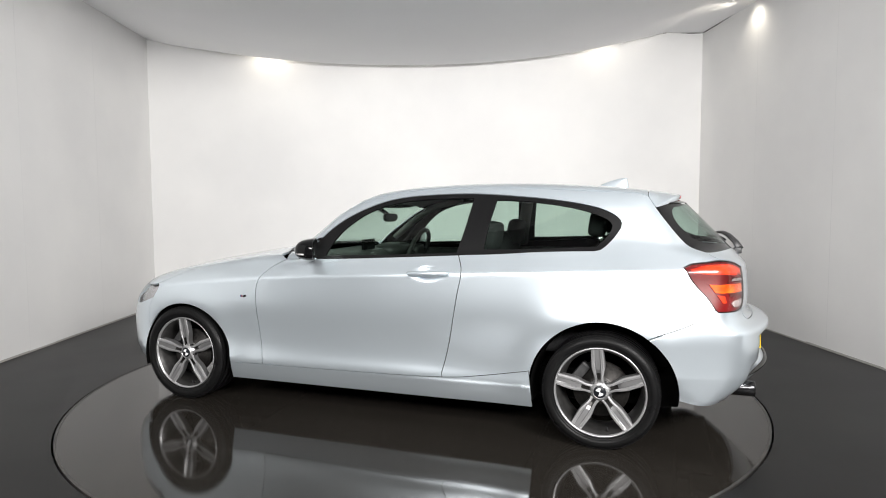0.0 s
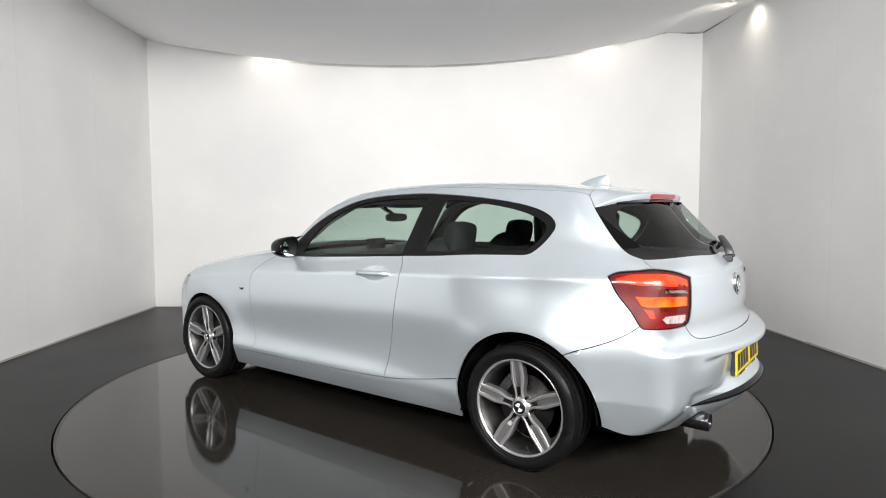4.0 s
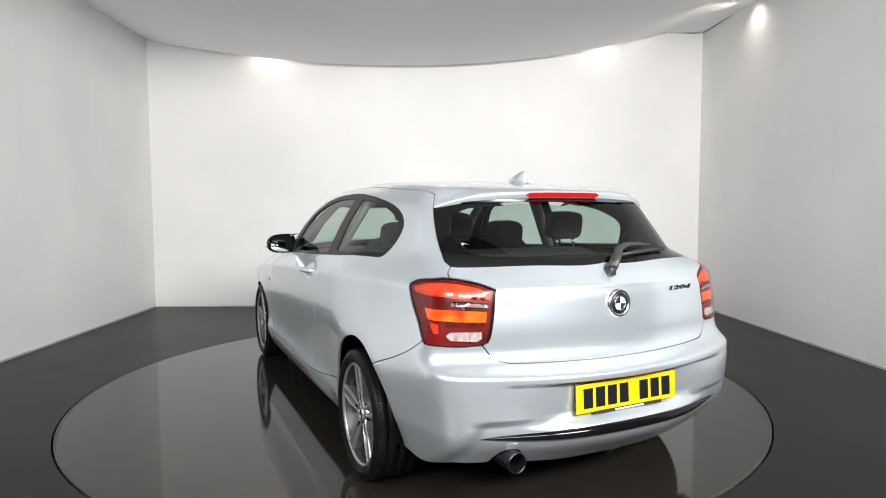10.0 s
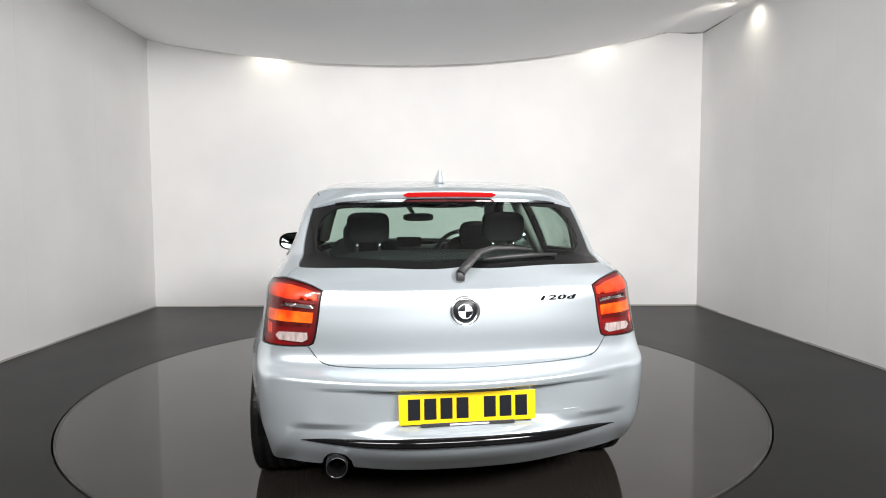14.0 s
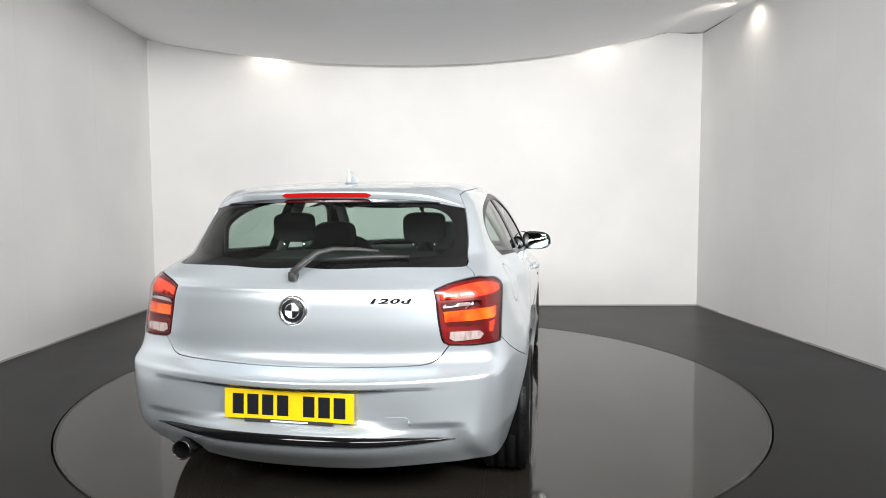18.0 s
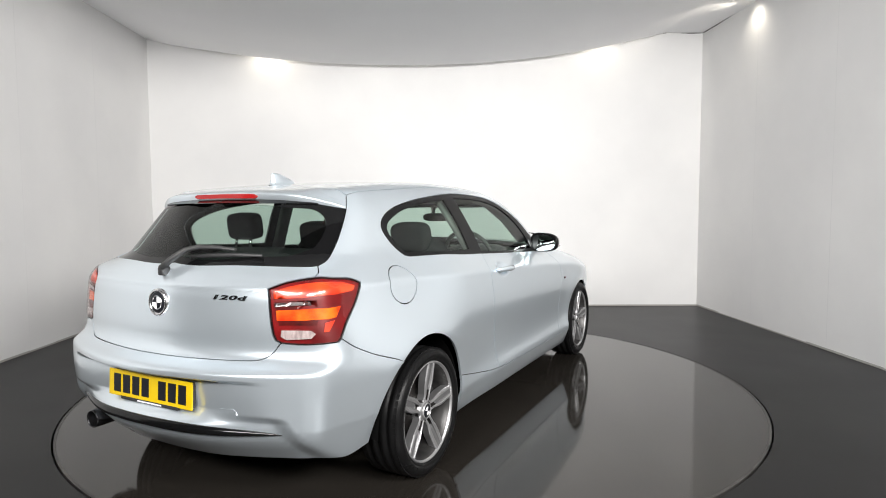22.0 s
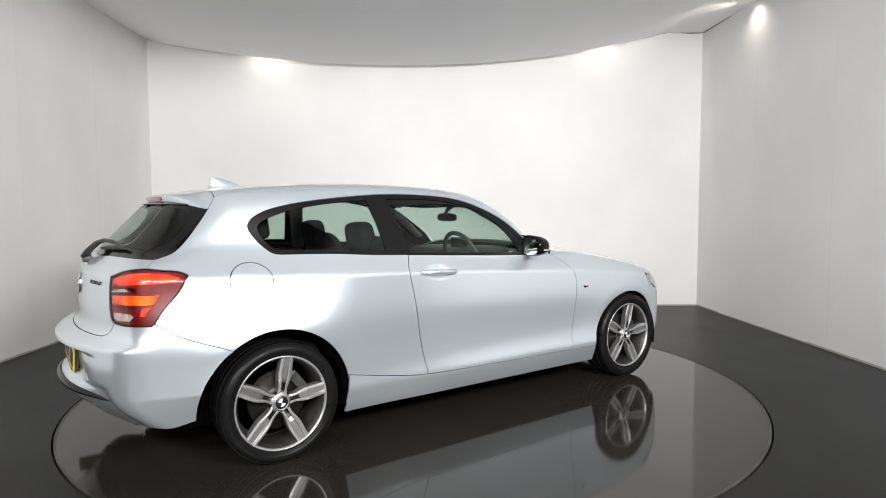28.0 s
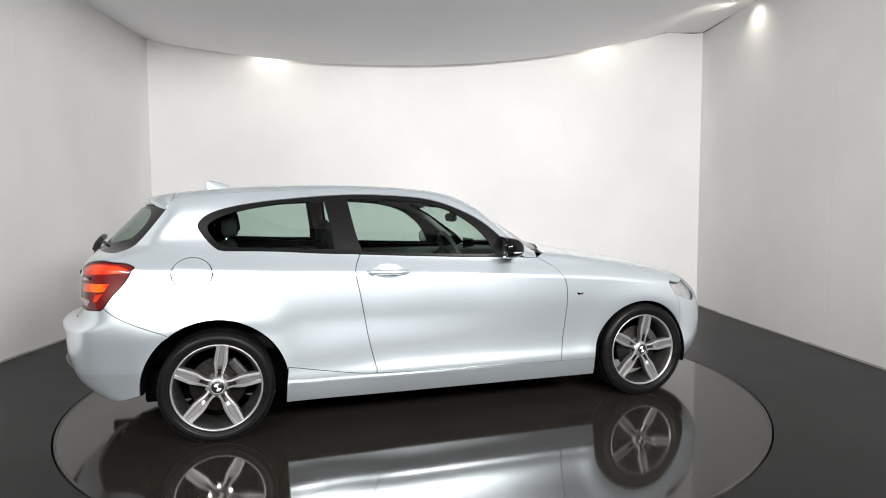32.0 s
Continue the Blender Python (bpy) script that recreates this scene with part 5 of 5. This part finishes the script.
# tow-eye cover on the bumper, drawn by its joint
tow = on_sheet([(0.384, 0.484), (0.45, 0.487), (0.464, 0.478), (0.466, 0.446), (0.380, 0.444)], "yz")
tow[:, 0] = 2 * TAIL - tow[:, 0]
tow_loop = loop(*[bend(np.array([tow[i], tow[(i + 1) % 5]]), 0.01) for i in range(5)])
panel("tow_cover", [tow_loop], bumper, PAINT, depth=0.0012, inset=0.0, sink=-0.0006, back=False, gap=(0.02, 0.012))

# scuttle below the windscreen
bm = tube([(0.742 - 0.24 * y * y, y, 1.003 - 0.065 * y * y) for y in np.linspace(-0.62, 0.62, 25)], 0.052, sides=14, flat=0.24)
part("scuttle", closed(bm), SATIN_BLACK, car)

# ------------------------------------------------------------------ the car: cabin
def seat(y, front=True):
    bm = bmesh.new()
    rounded(bm, -0.18, y, 0.50, 0.54, 0.50, 0.20, 4.0)
    s = part("front_seat", closed(bm), CLOTH, car, "dark cloth seat with head restraint")
    bm = bmesh.new()
    rounded(bm, 0, 0, 0, 0.20, 0.50, 0.66, 4.0, lambda x, yy, z: (x * (1 - 0.25 * z), yy * (1 - 0.10 * z)))
    bmesh.ops.transform(bm, matrix=pose(-0.50, y, 0.775, 0, -16), verts=bm.verts)
    part("seat_back", closed(bm), CLOTH, s)
    bm = bmesh.new()
    rounded(bm, 0, 0, 0, 0.11, 0.26, 0.18, 4.0)
    bmesh.ops.transform(bm, matrix=pose(-0.64, y, 1.095, 0, -10), verts=bm.verts)
    part("head_restraint", closed(bm), CLOTH, s)
    for d in (-0.06, 0.06):
        part("restraint_post", closed(tube([(-0.60, y + d, 1.03), (-0.64, y + d, 1.12)], 0.006)), CHROME, s)


seat(0.36), seat(-0.36)
bm = bmesh.new()
rounded(bm, -1.02, 0, 0.52, 0.50, 1.26, 0.22, 5.0)
bench = part("rear_seat", closed(bm), CLOTH, car, "dark cloth rear bench")
bm = bmesh.new()
rounded(bm, 0, 0, 0, 0.16, 1.24, 0.52, 5.0)
bmesh.ops.transform(bm, matrix=pose(-1.27, 0, 0.80, 0, -18), verts=bm.verts)
part("seat_back", closed(bm), CLOTH, bench)
for y in (0.35, -0.35):
    bm = bmesh.new()
    rounded(bm, 0, 0, 0, 0.10, 0.215, 0.150, 4.5, segments=(28, 16))
    bmesh.ops.transform(bm, matrix=pose(-1.29, y, 1.172, 0, -8), verts=bm.verts)
    part("head_restraint", closed(bm), CLOTH, bench)
    for d in (-0.055, 0.055):
        part("restraint_post", closed(tube([(-1.31, y + d, 1.04), (-1.30, y + d, 1.12)], 0.008)), CHROME, bench)
bm = bmesh.new()
box(bm, -1.62, 0, 1.005, 0.52, 1.14, 0.02, 0.006)
part("parcel_shelf", closed(bm), CLOTH, car)
bm = bmesh.new()
rounded(bm, 0.53, 0, 0.82, 0.46, 1.44, 0.30, 4.5, segments=(28, 14))
dash = part("dashboard", closed(bm), TRIM, car)
bm = bmesh.new()
rounded(bm, 0.36, -0.37, 0.945, 0.22, 0.40, 0.11, 3.0)
part("dial_hood", closed(bm), TRIM, dash)
bm = bmesh.new()
box(bm, 0.40, 0.0, 1.000, 0.02, 0.19, 0.085, 0.006)
part("display", closed(bm), GLOSS_BLACK, dash, "small dark display on the dashboard")
ring = lathe([(0.185 + 0.016 * math.cos(a), 0.016 * math.sin(a)) for a in np.linspace(0, 2 * math.pi, 11)], 40)
WHEEL_M = pose(0.155, -0.37, 0.925, 0, 0, 90) @ pose(0, 0, 0, -22)
bmesh.ops.transform(ring, matrix=WHEEL_M, verts=ring.verts)
steer = part("steering_wheel", closed(ring), TRIM, car, "black leather steering wheel")
bm = bmesh.new()
rounded(bm, 0, 0, 0, 0.17, 0.06, 0.14, 3.0)
bmesh.ops.transform(bm, matrix=WHEEL_M, verts=bm.verts)
part("wheel_boss", closed(bm), TRIM, steer)
for a in (0, 180, 270):
    bm = bmesh.new()
    box(bm, 0.13, 0, 0, 0.11, 0.02, 0.04, 0.006, m=WHEEL_M @ Matrix.Rotation(radians(-a), 4, "Y"))
    part("wheel_spoke", closed(bm), TRIM, steer)
bm = bmesh.new()
rounded(bm, 0.245, -0.06, 1.200, 0.035, 0.235, 0.062, 3.2, segments=(20, 10))
im = part("interior_mirror", closed(bm), SATIN_BLACK, car, "black interior mirror")
part("mirror_stalk", closed(tube([(0.25, -0.03, 1.225), (0.30, 0, 1.262), (0.325, 0, 1.29)], [0.012, 0.016, 0.03])), SATIN_BLACK, im)
for side in (1, -1):
    bm = bmesh.new()
    box(bm, 0.05, side * 0.765, 0.66, 1.10, 0.05, 0.56, 0.02)
    box(bm, 0.0, side * 0.72, 0.72, 0.60, 0.06, 0.06, 0.02)
    part("door_card", closed(bm), TRIM, car)
    bm = bmesh.new()
    box(bm, -1.05, side * 0.765, 0.84, 0.98, 0.05, 0.24, 0.02)
    part("side_trim", closed(bm), TRIM, car)
    bm = tube([(0.46, side * 0.66, 1.03), (0.26, side * 0.615, 1.18), (0.06, side * 0.575, 1.285), (-0.15, side * 0.56, 1.33)], 0.040, flat=0.6)
    part("pillar_trim", closed(bm), LINING, car)
    bm = tube([(-0.60, side * 0.755, 0.98), (-0.64, side * 0.665, 1.15), (-0.68, side * 0.575, 1.31)], 0.045, flat=0.5)
    part("pillar_trim", closed(bm), LINING, car)
# pale lining under the roof
bm = bmesh.new()
grid = [[bm.verts.new((x, y, float(RIDGE(x)) - 0.055 * y * y - 0.034 - 0.9 * max(0.0, abs(y) - 0.44) ** 2)) for y in np.linspace(-0.555, 0.555, 15)] for x in np.linspace(-1.52, 0.20, 22)]
for p, q in zip(grid, grid[1:]):
    for j in range(14):
        bm.faces.new((p[j], p[j + 1], q[j + 1], q[j])).smooth = True
thick = bmesh.ops.extrude_face_region(bm, geom=list(bm.faces))
bmesh.ops.translate(bm, verts=[v for v in thick["geom"] if isinstance(v, bmesh.types.BMVert)], vec=(0, 0, 0.008))
part("roof_lining", closed(bm), LINING, car, "pale grey fabric roof lining")
bm = bmesh.new()
box(bm, 0.0, 0, 0.27, 1.8, 1.44, 0.03)
box(bm, -1.45, 0, 0.60, 0.9, 0.98, 0.03)
part("cabin_floor", closed(bm), BLACK, car)
bm = bmesh.new()
box(bm, 0.78, 0, 0.62, 0.04, 1.5, 0.66)
part("bulkhead", closed(bm), BLACK, car)


# ------------------------------------------------------------------ what moves
AXIS_X, AXIS_Y = -0.0094, 0.0435


def heading(t):
    return 158.592 - 4.48455 * t + 0.1041 * ((t - 16) / 16) ** 2


def motions():
    """The turntable carries the car round at a steady pace."""
    times = [float(t) for t in range(0, 33)]
    spin = [pose(0, 0, 0, 0, 0, heading(t)) for t in times]
    walk(turntable, list(zip(times, spin)))
    walk(car, [(t, m @ pose(AXIS_X, AXIS_Y, 0)) for t, m in zip(times, spin)])


motions()
